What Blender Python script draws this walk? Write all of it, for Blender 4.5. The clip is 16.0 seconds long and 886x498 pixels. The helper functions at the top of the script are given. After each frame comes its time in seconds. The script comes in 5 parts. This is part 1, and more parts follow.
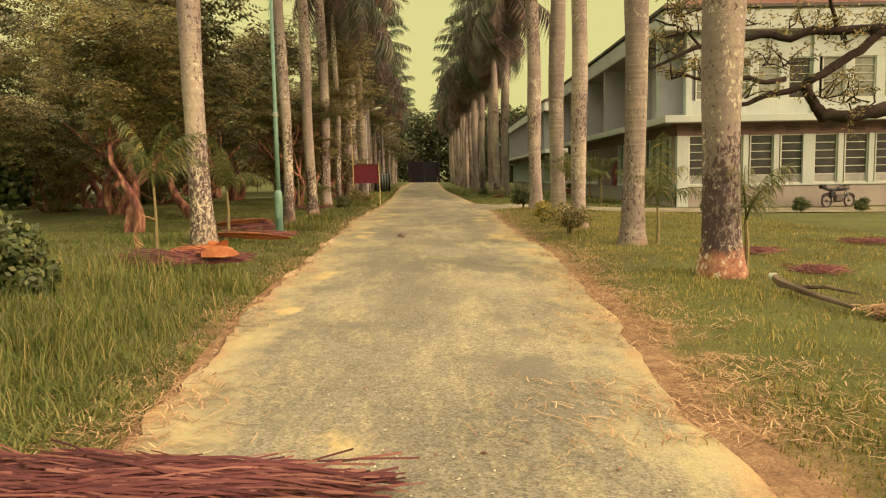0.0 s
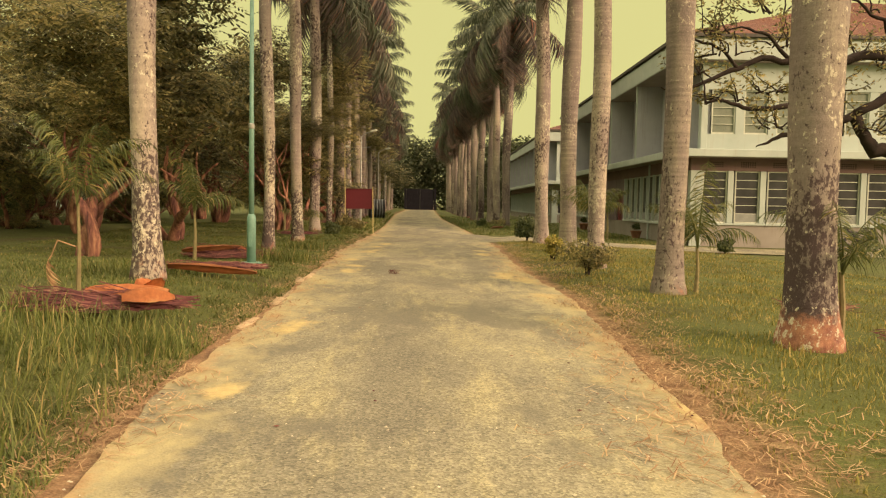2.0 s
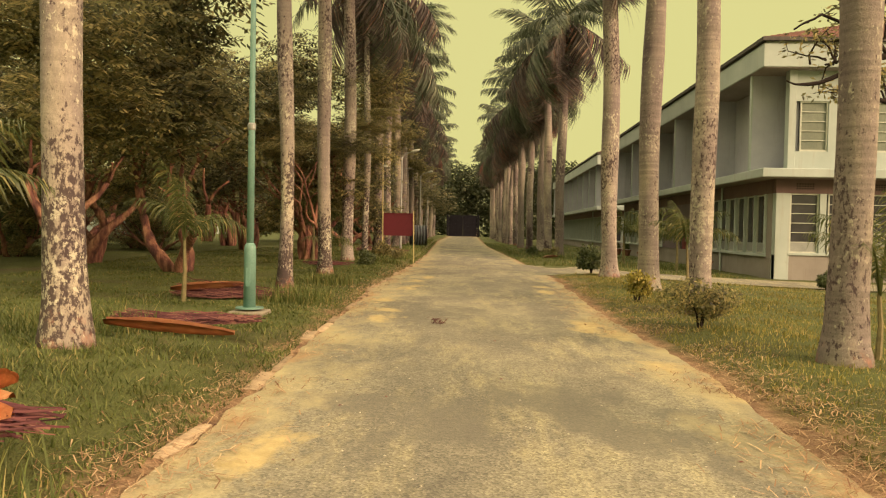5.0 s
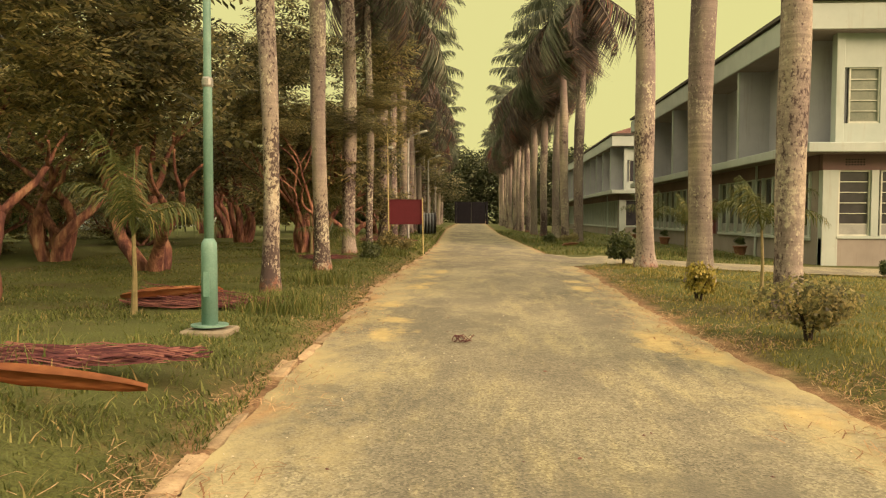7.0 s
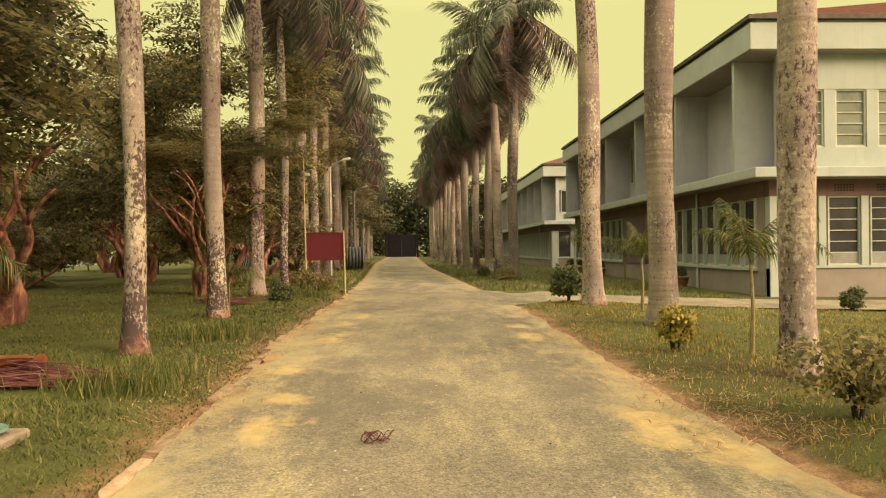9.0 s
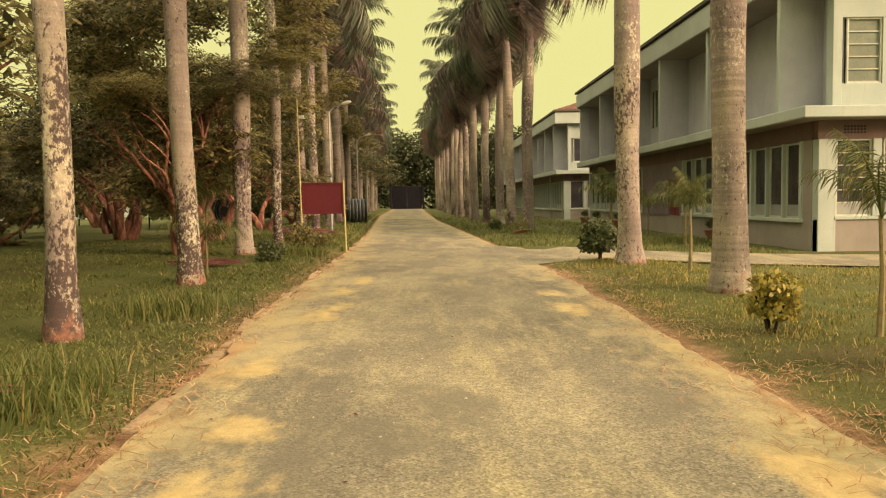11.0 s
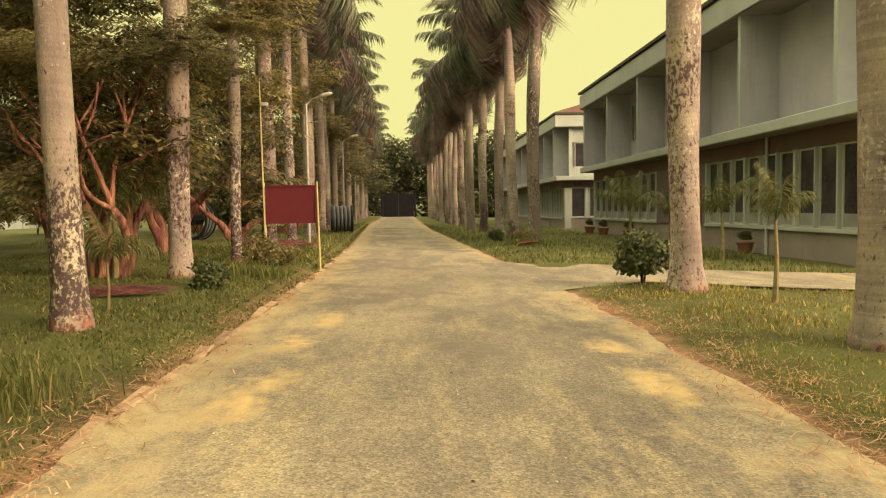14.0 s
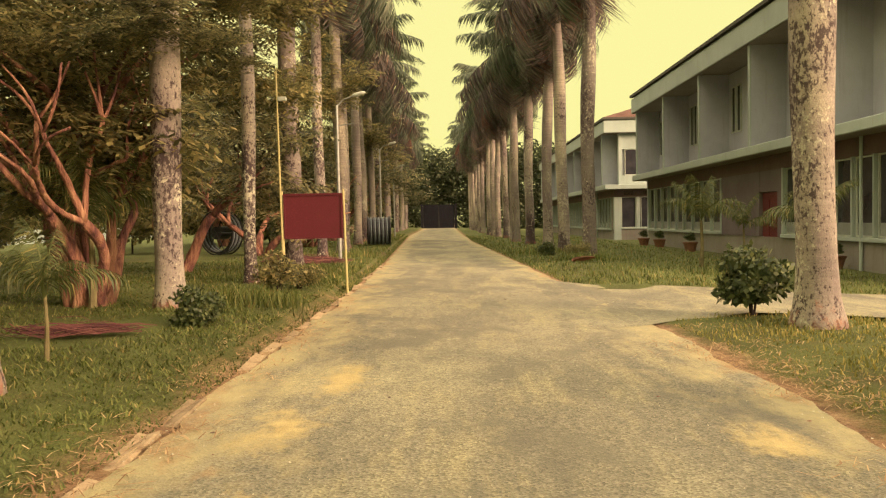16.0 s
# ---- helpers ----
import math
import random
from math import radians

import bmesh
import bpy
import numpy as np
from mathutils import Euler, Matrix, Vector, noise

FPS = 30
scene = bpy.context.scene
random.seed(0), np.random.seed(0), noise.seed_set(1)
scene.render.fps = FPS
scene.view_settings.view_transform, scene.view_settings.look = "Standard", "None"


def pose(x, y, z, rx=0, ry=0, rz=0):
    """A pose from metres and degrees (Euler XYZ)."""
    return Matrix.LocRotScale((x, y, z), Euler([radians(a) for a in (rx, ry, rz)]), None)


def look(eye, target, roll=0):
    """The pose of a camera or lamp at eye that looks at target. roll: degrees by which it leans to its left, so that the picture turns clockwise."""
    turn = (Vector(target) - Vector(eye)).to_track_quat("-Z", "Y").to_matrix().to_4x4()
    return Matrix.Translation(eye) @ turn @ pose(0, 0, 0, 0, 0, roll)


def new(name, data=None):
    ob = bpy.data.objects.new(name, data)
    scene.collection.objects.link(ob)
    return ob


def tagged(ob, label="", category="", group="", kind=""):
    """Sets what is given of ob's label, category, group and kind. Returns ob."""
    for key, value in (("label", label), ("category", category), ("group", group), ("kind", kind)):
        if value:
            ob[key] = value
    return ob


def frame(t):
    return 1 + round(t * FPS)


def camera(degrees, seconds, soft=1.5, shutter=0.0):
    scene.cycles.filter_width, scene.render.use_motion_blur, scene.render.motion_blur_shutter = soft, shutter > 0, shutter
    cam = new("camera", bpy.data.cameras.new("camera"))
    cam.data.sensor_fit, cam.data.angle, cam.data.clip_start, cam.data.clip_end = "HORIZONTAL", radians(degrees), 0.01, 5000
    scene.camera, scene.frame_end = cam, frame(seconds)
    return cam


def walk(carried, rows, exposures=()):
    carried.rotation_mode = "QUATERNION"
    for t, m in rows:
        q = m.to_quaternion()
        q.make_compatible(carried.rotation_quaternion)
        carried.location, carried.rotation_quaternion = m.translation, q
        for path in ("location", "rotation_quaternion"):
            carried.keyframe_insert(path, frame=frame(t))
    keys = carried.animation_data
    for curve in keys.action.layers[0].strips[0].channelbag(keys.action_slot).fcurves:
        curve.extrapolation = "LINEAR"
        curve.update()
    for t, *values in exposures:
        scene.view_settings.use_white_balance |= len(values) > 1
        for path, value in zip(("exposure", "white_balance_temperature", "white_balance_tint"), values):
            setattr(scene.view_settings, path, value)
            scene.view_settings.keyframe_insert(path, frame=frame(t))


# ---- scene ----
cam = camera(61.1, 16.0, soft=1.2, shutter=0.0)
PATH = [
    (0, (1.798, 2.174, 1.346), (1.794, 4.164, 1.151), -1.0),
    (0.5, (1.785, 2.747, 1.353), (1.875, 4.736, 1.168), -1.3),
    (1, (1.751, 3.308, 1.348), (1.807, 5.298, 1.15), -0.3),
    (1.5, (1.725, 3.886, 1.345), (1.801, 5.88, 1.202), 0.0),
    (2, (1.695, 4.474, 1.342), (1.708, 6.47, 1.221), 1.0),
    (2.5, (1.674, 5.06, 1.341), (1.68, 7.055, 1.203), 1.4),
    (3, (1.651, 5.671, 1.343), (1.673, 7.666, 1.201), 2.2),
    (3.5, (1.613, 6.292, 1.349), (1.664, 8.288, 1.243), 2.1),
    (4, (1.578, 6.884, 1.35), (1.568, 8.883, 1.287), 2.1),
    (4.5, (1.511, 7.453, 1.338), (1.423, 9.451, 1.291), 1.7),
    (4.7, (1.482, 7.687, 1.335), (1.391, 9.684, 1.287), 1.4),
    (6.8, (1.144, 10.409, 1.325), (1.0, 12.402, 1.237), 0.3),
    (7, (1.133, 10.664, 1.323), (1.014, 12.658, 1.237), 0.2),
    (7.5, (1.123, 11.298, 1.325), (1.041, 13.296, 1.269), 0.6),
    (8, (1.131, 11.929, 1.337), (1.11, 13.929, 1.302), 0.6),
    (8.5, (1.152, 12.569, 1.351), (1.158, 14.568, 1.376), 0.7),
    (9, (1.185, 13.207, 1.354), (1.249, 15.206, 1.355), -0.6),
    (9.2, (1.191, 13.454, 1.35), (1.277, 15.452, 1.315), -0.6),
    (11.3, (1.07, 15.969, 1.352), (1.096, 17.964, 1.211), -1.2),
    (11.5, (1.065, 16.221, 1.352), (1.057, 18.215, 1.195), -1.2),
    (12, (1.059, 16.862, 1.341), (0.974, 18.848, 1.12), -1.4),
    (12.5, (1.076, 17.487, 1.33), (0.999, 19.472, 1.099), -2.5),
    (13, (1.056, 18.129, 1.328), (0.976, 20.119, 1.139), -1.3),
    (13.5, (1.06, 18.757, 1.327), (1.062, 20.751, 1.172), -1.1),
    (14, (1.083, 19.386, 1.335), (1.153, 21.382, 1.228), -0.8),
    (14.5, (1.1, 20.03, 1.346), (1.187, 22.027, 1.26), -0.7),
    (15, (1.115, 20.688, 1.356), (1.168, 22.685, 1.269), -1.1),
    (15.5, (1.075, 21.348, 1.358), (1.073, 23.345, 1.264), -1.3),
    (16, (1.013, 22.016, 1.352), (0.976, 24.014, 1.276), -1.1),
]
walk(cam, [(t, look(eye, target, roll)) for t, eye, target, roll in PATH], [(0.0, 0.0, 6600, 27), (5.0, 0.0, 6600, 27), (9.0, 0.19, 6600, 27), (13.0, 0.26, 6600, 27), (16.0, 0.41, 6600, 27)])

# ---- world and light: hazy, bright overcast late afternoon ----
world = bpy.data.worlds.new("sky")
scene.world = world
world.use_nodes = True
wn = world.node_tree
sky = wn.nodes.new("ShaderNodeTexSky")
sky.sky_type, sky.sun_disc = "NISHITA", False
sky.sun_elevation, sky.sun_rotation = radians(23), radians(124)
sky.dust_density = 6.0
haze = wn.nodes.new("ShaderNodeMix")
haze.data_type = "RGBA"
haze.inputs[0].default_value = 0.93
wn.links.new(sky.outputs[0], haze.inputs[6])
wn.links.new(haze.outputs[2], wn.nodes["Background"].inputs[0])
# an overcast sky is several times brighter overhead than at the horizon
way = wn.nodes.new("ShaderNodeTexCoord")
split = wn.nodes.new("ShaderNodeSeparateXYZ")
lift = wn.nodes.new("ShaderNodeMapRange")
lift.inputs[1].default_value, lift.inputs[2].default_value = 0.3, 1.0
lift.inputs[3].default_value, lift.inputs[4].default_value = 0.075, 0.34
wn.links.new(way.outputs["Generated"], split.inputs[0])
wn.links.new(split.outputs[2], lift.inputs[0])
wn.links.new(lift.outputs[0], wn.nodes["Background"].inputs[1])
warm = wn.nodes.new("ShaderNodeMix")
warm.data_type = "RGBA"
warm.inputs[6].default_value, warm.inputs[7].default_value = (9.6, 10.0, 3.5, 1), (9.8, 8.5, 5.4, 1)
rise = wn.nodes.new("ShaderNodeMapRange")
rise.inputs[1].default_value, rise.inputs[2].default_value = 0.3, 0.8
wn.links.new(split.outputs[2], rise.inputs[0])
wn.links.new(rise.outputs[0], warm.inputs[0])
wn.links.new(warm.outputs[2], haze.inputs[7])
sun = new("sun", bpy.data.lights.new("sun", "SUN"))
sun.data.energy, sun.data.angle, sun.data.color = 4.9, radians(24), (1.0, 0.705, 0.42)
sun.matrix_world = look((61, -22, 31), (0, 20, 0))


# ---- materials ----
def ramp(nt, fac, stops):
    n = nt.nodes.new("ShaderNodeValToRGB")
    el = n.color_ramp.elements
    while len(el) < len(stops):
        el.new(0.5)
    for e, (p, c) in zip(el, stops):
        e.position, e.color = p, (*c, 1)
    nt.links.new(fac, n.inputs[0])
    return n.outputs[0]


def noise_tex(nt, scale, detail=5, rough=0.6, stretch=(1, 1, 1), coord="Object", offset=(0, 0, 0)):
    tc = nt.nodes.new("ShaderNodeTexCoord")
    mp = nt.nodes.new("ShaderNodeMapping")
    mp.inputs["Scale"].default_value = stretch
    mp.inputs["Location"].default_value = offset
    n = nt.nodes.new("ShaderNodeTexNoise")
    n.inputs["Scale"].default_value, n.inputs["Detail"].default_value, n.inputs["Roughness"].default_value = scale, detail, rough
    nt.links.new(tc.outputs[coord], mp.inputs[0])
    nt.links.new(mp.outputs[0], n.inputs["Vector"])
    return n.outputs["Fac"]


def mixc(nt, fac, a, b, mode="MIX"):
    n = nt.nodes.new("ShaderNodeMix")
    n.data_type, n.blend_type = "RGBA", mode
    for sock, v in ((n.inputs[0], fac), (n.inputs[6], a), (n.inputs[7], b)):
        if isinstance(v, (int, float)):
            sock.default_value = v
        elif isinstance(v, tuple):
            sock.default_value = (*v, 1)
        else:
            nt.links.new(v, sock)
    return n.outputs[2]


def bump(nt, bsdf, height, strength=0.4, dist=0.01):
    b = nt.nodes.new("ShaderNodeBump")
    b.inputs["Strength"].default_value, b.inputs["Distance"].default_value = strength, dist
    nt.links.new(height, b.inputs["Height"])
    nt.links.new(b.outputs[0], bsdf.inputs["Normal"])


def blank(name, rough=0.7):
    m = bpy.data.materials.new(name)
    m.use_nodes = True
    b = m.node_tree.nodes["Principled BSDF"]
    b.inputs["Roughness"].default_value = rough
    b.inputs["Specular IOR Level"].default_value = 0.3
    return m, m.node_tree, b


def varied(name, stops, scale=3.0, rough=0.7, fine=40.0, bumpy=0.3, dist=0.01, metal=0.0, stretch=(1, 1, 1), fleck=None, shift=0.12, spec=0.3):
    """Colour by a broad noise, grain and relief by a fine one, a little hue change from object to object."""
    m, nt, b = blank(name, rough)
    c = ramp(nt, noise_tex(nt, scale, stretch=stretch), stops)
    g = noise_tex(nt, fine, 4, stretch=stretch)
    c = mixc(nt, 0.35, c, ramp(nt, g, [(0.3, (0.45,) * 3), (0.7, (1.0,) * 3)]), "MULTIPLY")
    if fleck:
        sc, lo, hi, col = fleck
        c = mixc(nt, ramp(nt, noise_tex(nt, sc, 6, 0.7, stretch), [(lo, (0,) * 3), (hi, (1,) * 3)]), c, col)
    if shift:
        oi = nt.nodes.new("ShaderNodeObjectInfo")
        mr = nt.nodes.new("ShaderNodeMapRange")
        mr.inputs[3].default_value, mr.inputs[4].default_value = 1 - shift, 1 + shift
        nt.links.new(oi.outputs["Random"], mr.inputs[0])
        hv = nt.nodes.new("ShaderNodeHueSaturation")
        nt.links.new(mr.outputs[0], hv.inputs["Value"])
        nt.links.new(c, hv.inputs["Color"])
        c = hv.outputs[0]
    nt.links.new(c, b.inputs["Base Color"])
    b.inputs["Metallic"].default_value = metal
    b.inputs["Specular IOR Level"].default_value = spec
    bump(nt, b, g, bumpy, dist)
    return m


def leafy(name, stops, rough=0.55, trans=0.25, scale=0.7):
    """Leaves that let some light through, each leaf a little different."""
    m, nt, b = blank(name, rough)
    geo = nt.nodes.new("ShaderNodeNewGeometry")
    c = ramp(nt, geo.outputs["Random Per Island"], stops)
    c = mixc(nt, 0.6, c, ramp(nt, noise_tex(nt, scale, 3, coord="Object"), [(0.3, (0.45,) * 3), (0.7, (1.25,) * 3)]), "MULTIPLY")
    nt.links.new(c, b.inputs["Base Color"])
    t = nt.nodes.new("ShaderNodeBsdfTranslucent")
    nt.links.new(c, t.inputs[0])
    mx = nt.nodes.new("ShaderNodeMixShader")
    mx.inputs[0].default_value = trans
    nt.links.new(b.outputs[0], mx.inputs[1])
    nt.links.new(t.outputs[0], mx.inputs[2])
    nt.links.new(mx.outputs[0], nt.nodes["Material Output"].inputs[0])
    return m


def asphalt_material():
    m, nt, b = blank("worn_asphalt", 0.85)
    base = ramp(nt, noise_tex(nt, 0.55, 8, 0.7, stretch=(1, 0.5, 1)), [(0.32, (0.125, 0.118, 0.092)), (0.48, (0.185, 0.172, 0.124)), (0.62, (0.27, 0.25, 0.165)), (0.75, (0.35, 0.32, 0.2))])
    streak = noise_tex(nt, 1.1, 8, 0.75, stretch=(1.6, 0.3, 1))
    base = mixc(nt, ramp(nt, streak, [(0.5, (0,) * 3), (0.66, (0.6,) * 3)]), base, (0.38, 0.34, 0.185))
    stones = nt.nodes.new("ShaderNodeTexVoronoi")
    stones.inputs["Scale"].default_value = 70
    tc = nt.nodes.new("ShaderNodeTexCoord")
    nt.links.new(tc.outputs["Object"], stones.inputs["Vector"])
    base = mixc(nt, 0.6, base, ramp(nt, stones.outputs["Color"], [(0.1, (0.36,) * 3), (0.9, (1.55,) * 3)]), "MULTIPLY")
    base = mixc(nt, 0.45, base, ramp(nt, noise_tex(nt, 15, 6, 0.8), [(0.34, (0.5,) * 3), (0.66, (1.45,) * 3)]), "MULTIPLY")
    speck = ramp(nt, noise_tex(nt, 26, 3, 0.8), [(0.66, (0,) * 3), (0.72, (1,) * 3)])
    zone = ramp(nt, noise_tex(nt, 1.3, 3), [(0.42, (0,) * 3), (0.62, (1,) * 3)])
    base = mixc(nt, mixc(nt, 1.0, speck, zone, "MULTIPLY"), base, (0.52, 0.46, 0.28))
    tar = ramp(nt, noise_tex(nt, 0.5, 6, 0.65, stretch=(1, 0.6, 1), offset=(7, 3, 0)), [(0.54, (0,) * 3), (0.6, (0.7,) * 3)])
    base = mixc(nt, tar, base, (0.13, 0.122, 0.094))

    def drifted(attribute, gain, lo, hi, scale):
        """Where an attribute of the mesh, frayed by noise, passes a level."""
        at = nt.nodes.new("ShaderNodeAttribute")
        at.attribute_name = attribute
        ad = nt.nodes.new("ShaderNodeMath")
        ad.operation = "MULTIPLY_ADD"
        ad.inputs[1].default_value = gain
        nt.links.new(noise_tex(nt, scale, 9, 0.72, stretch=(1, 0.55, 1)), ad.inputs[0])
        nt.links.new(at.outputs["Fac"], ad.inputs[2])
        mr = nt.nodes.new("ShaderNodeMapRange")
        mr.inputs[1].default_value, mr.inputs[2].default_value = lo, hi
        nt.links.new(ad.outputs[0], mr.inputs[0])
        return mr.outputs[0]

    # thin pale dust towards the sides, reddish soil on the very edge, and drifts of yellow sand
    base = mixc(nt, drifted("edge", 1.9, 1.6, 2.1, 1.7), base, (0.38, 0.33, 0.175))
    soil = ramp(nt, noise_tex(nt, 3, 8, 0.75), [(0.3, (0.2, 0.115, 0.06)), (0.5, (0.33, 0.2, 0.095)), (0.7, (0.46, 0.31, 0.15))])
    base = mixc(nt, drifted("edge", 1.3, 1.6, 1.8, 1.1), base, soil)
    sand = ramp(nt, noise_tex(nt, 9, 6, 0.7), [(0.3, (0.34, 0.27, 0.12)), (0.7, (0.5, 0.4, 0.19))])
    base = mixc(nt, drifted("drift", 1.8, 1.3, 1.6, 2.6), base, sand)
    nt.links.new(base, b.inputs["Base Color"])
    bump(nt, b, stones.outputs["Distance"], 0.6, 0.006)
    return m


def palm_bark(name, ring, blotched, lichened, foot):
    """Pale bark with leaf-scar rings, dark blotches in uneven zones that crowd low down, cream lichen discs, and red
    soil splashed on the foot; no two trunks alike.
    """
    m, nt, b = blank(name, 0.9)
    tc = nt.nodes.new("ShaderNodeTexCoord")
    oi = nt.nodes.new("ShaderNodeObjectInfo")
    far = nt.nodes.new("ShaderNodeMath")
    far.operation = "MULTIPLY"
    far.inputs[1].default_value = 70.0
    nt.links.new(oi.outputs["Random"], far.inputs[0])
    apart = nt.nodes.new("ShaderNodeVectorMath")
    apart.operation = "ADD"
    nt.links.new(tc.outputs["Object"], apart.inputs[0])
    nt.links.new(far.outputs[0], apart.inputs[1])

    def grain(scale, detail, rough, stretch):
        mp = nt.nodes.new("ShaderNodeMapping")
        mp.inputs["Scale"].default_value = stretch
        n = nt.nodes.new("ShaderNodeTexNoise")
        n.inputs["Scale"].default_value, n.inputs["Detail"].default_value, n.inputs["Roughness"].default_value = scale, detail, rough
        nt.links.new(apart.outputs[0], mp.inputs[0])
        nt.links.new(mp.outputs[0], n.inputs["Vector"])
        return n.outputs["Fac"]

    def spread(v, a, b2, c, d):
        mr = nt.nodes.new("ShaderNodeMapRange")
        for k, q in enumerate((a, b2, c, d)):
            mr.inputs[k + 1].default_value = q
        nt.links.new(v, mr.inputs[0])
        return mr.outputs[0]

    def combine(op, u, v):
        n = nt.nodes.new("ShaderNodeMath")
        n.operation = op
        for sock, q in zip(n.inputs, (u, v)):
            if isinstance(q, (int, float)):
                sock.default_value = q
            else:
                nt.links.new(q, sock)
        return n.outputs[0]

    sep = nt.nodes.new("ShaderNodeSeparateXYZ")
    nt.links.new(tc.outputs["Object"], sep.inputs[0])
    height = sep.outputs[2]
    c = ramp(nt, grain(1.6, 5, 0.6, (1, 1, 0.3)), [(0.3, (0.2, 0.16, 0.16)), (0.5, (0.32, 0.275, 0.24)), (0.7, (0.5, 0.445, 0.33))])
    c = mixc(nt, ring, c, ramp(nt, grain(3.0, 3, 0.5, (0.2, 0.2, 7)), [(0.35, (0.55,) * 3), (0.65, (1.1,) * 3)]), "MULTIPLY")
    c = mixc(nt, 0.5, c, ramp(nt, grain(45, 4, 0.7, (1, 1, 0.6)), [(0.3, (0.55,) * 3), (0.7, (1.2,) * 3)]), "MULTIPLY")
    tone = nt.nodes.new("ShaderNodeHueSaturation")
    nt.links.new(spread(oi.outputs["Random"], 0, 1, 0.68, 1.12), tone.inputs["Value"])
    nt.links.new(c, tone.inputs["Color"])
    c = tone.outputs[0]
    # dark moss and blotches in uneven zones; a height term darkens the lower trunk
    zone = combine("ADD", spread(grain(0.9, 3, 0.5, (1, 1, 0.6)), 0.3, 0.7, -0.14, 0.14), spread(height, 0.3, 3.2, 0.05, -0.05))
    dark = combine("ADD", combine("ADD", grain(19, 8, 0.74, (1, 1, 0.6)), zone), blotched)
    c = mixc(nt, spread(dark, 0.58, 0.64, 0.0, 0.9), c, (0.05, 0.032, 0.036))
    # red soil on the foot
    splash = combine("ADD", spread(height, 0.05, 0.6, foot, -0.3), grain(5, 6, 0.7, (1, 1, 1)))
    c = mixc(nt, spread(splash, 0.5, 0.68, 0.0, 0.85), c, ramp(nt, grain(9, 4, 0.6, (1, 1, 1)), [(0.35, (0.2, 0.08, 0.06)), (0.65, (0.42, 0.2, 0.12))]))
    # lichen
    pale = combine("ADD", grain(17, 6, 0.7, (1, 1, 0.8)), spread(grain(1.3, 2, 0.5, (1, 1, 0.7)), 0.3, 0.7, -0.1, 0.1))
    c = mixc(nt, spread(pale, 0.585, 0.63, 0.0, 0.9 * lichened), c, ramp(nt, grain(30, 3, 0.6, (1, 1, 1)), [(0.3, (0.42, 0.4, 0.3)), (0.7, (0.64, 0.61, 0.47))]))
    nt.links.new(c, b.inputs["Base Color"])
    bump(nt, b, combine("ADD", combine("MULTIPLY", dark, -1.0), pale), 0.6, 0.025)
    return m


def ground_material():
    m, nt, b = blank("grassy_soil", 0.95)
    c = ramp(nt, noise_tex(nt, 0.35, 7, 0.65), [(0.25, (0.1, 0.068, 0.035)), (0.42, (0.075, 0.085, 0.022)), (0.6, (0.1, 0.12, 0.03)), (0.8, (0.15, 0.14, 0.045))])
    dry = ramp(nt, noise_tex(nt, 0.9, 6, 0.7), [(0.6, (0,) * 3), (0.75, (0.8,) * 3)])
    c = mixc(nt, dry, c, (0.2, 0.13, 0.06))
    at = nt.nodes.new("ShaderNodeAttribute")
    at.attribute_name = "sandy"
    ad = nt.nodes.new("ShaderNodeMath")
    ad.operation = "MULTIPLY_ADD"
    ad.inputs[1].default_value = 1.6
    nt.links.new(noise_tex(nt, 1.4, 9, 0.75), ad.inputs[0])
    nt.links.new(at.outputs["Fac"], ad.inputs[2])
    mr = nt.nodes.new("ShaderNodeMapRange")
    mr.inputs[1].default_value, mr.inputs[2].default_value = 1.05, 1.5
    nt.links.new(ad.outputs[0], mr.inputs[0])
    sand = ramp(nt, noise_tex(nt, 5, 6, 0.7), [(0.3, (0.16, 0.09, 0.055)), (0.5, (0.27, 0.165, 0.09)), (0.7, (0.42, 0.29, 0.16))])
    c = mixc(nt, mr.outputs[0], c, sand)
    c = mixc(nt, 0.6, c, ramp(nt, noise_tex(nt, 60, 3, stretch=(1, 1, 1)), [(0.3, (0.4,) * 3), (0.7, (1.3,) * 3)]), "MULTIPLY")
    nt.links.new(c, b.inputs["Base Color"])
    bump(nt, b, noise_tex(nt, 35, 5), 0.8, 0.04)
    return m


def wall_material(name, lo, hi, dirt, shift=0.0):
    m, nt, b = blank(name, 0.85)
    c = ramp(nt, noise_tex(nt, 0.8, 5), [(0.3, lo), (0.7, hi)])
    runs = ramp(nt, noise_tex(nt, 3.0, 5, 0.7, stretch=(1.5, 1.5, 0.12)), [(0.55, (0,) * 3), (0.8, (0.6,) * 3)])
    c = mixc(nt, runs, c, dirt)
    c = mixc(nt, ramp(nt, noise_tex(nt, 7, 6, 0.75), [(0.62, (0,) * 3), (0.72, (0.5,) * 3)]), c, dirt)
    nt.links.new(c, b.inputs["Base Color"])
    bump(nt, b, noise_tex(nt, 90, 3), 0.25, 0.004)
    return m


def glass_material():
    m, nt, b = blank("louvre_glass", 0.12)
    c = ramp(nt, noise_tex(nt, 1.2, 3), [(0.3, (0.022, 0.02, 0.026)), (0.7, (0.05, 0.048, 0.056))])
    nt.links.new(c, b.inputs["Base Color"])
    b.inputs["Specular IOR Level"].default_value = 0.5
    return m


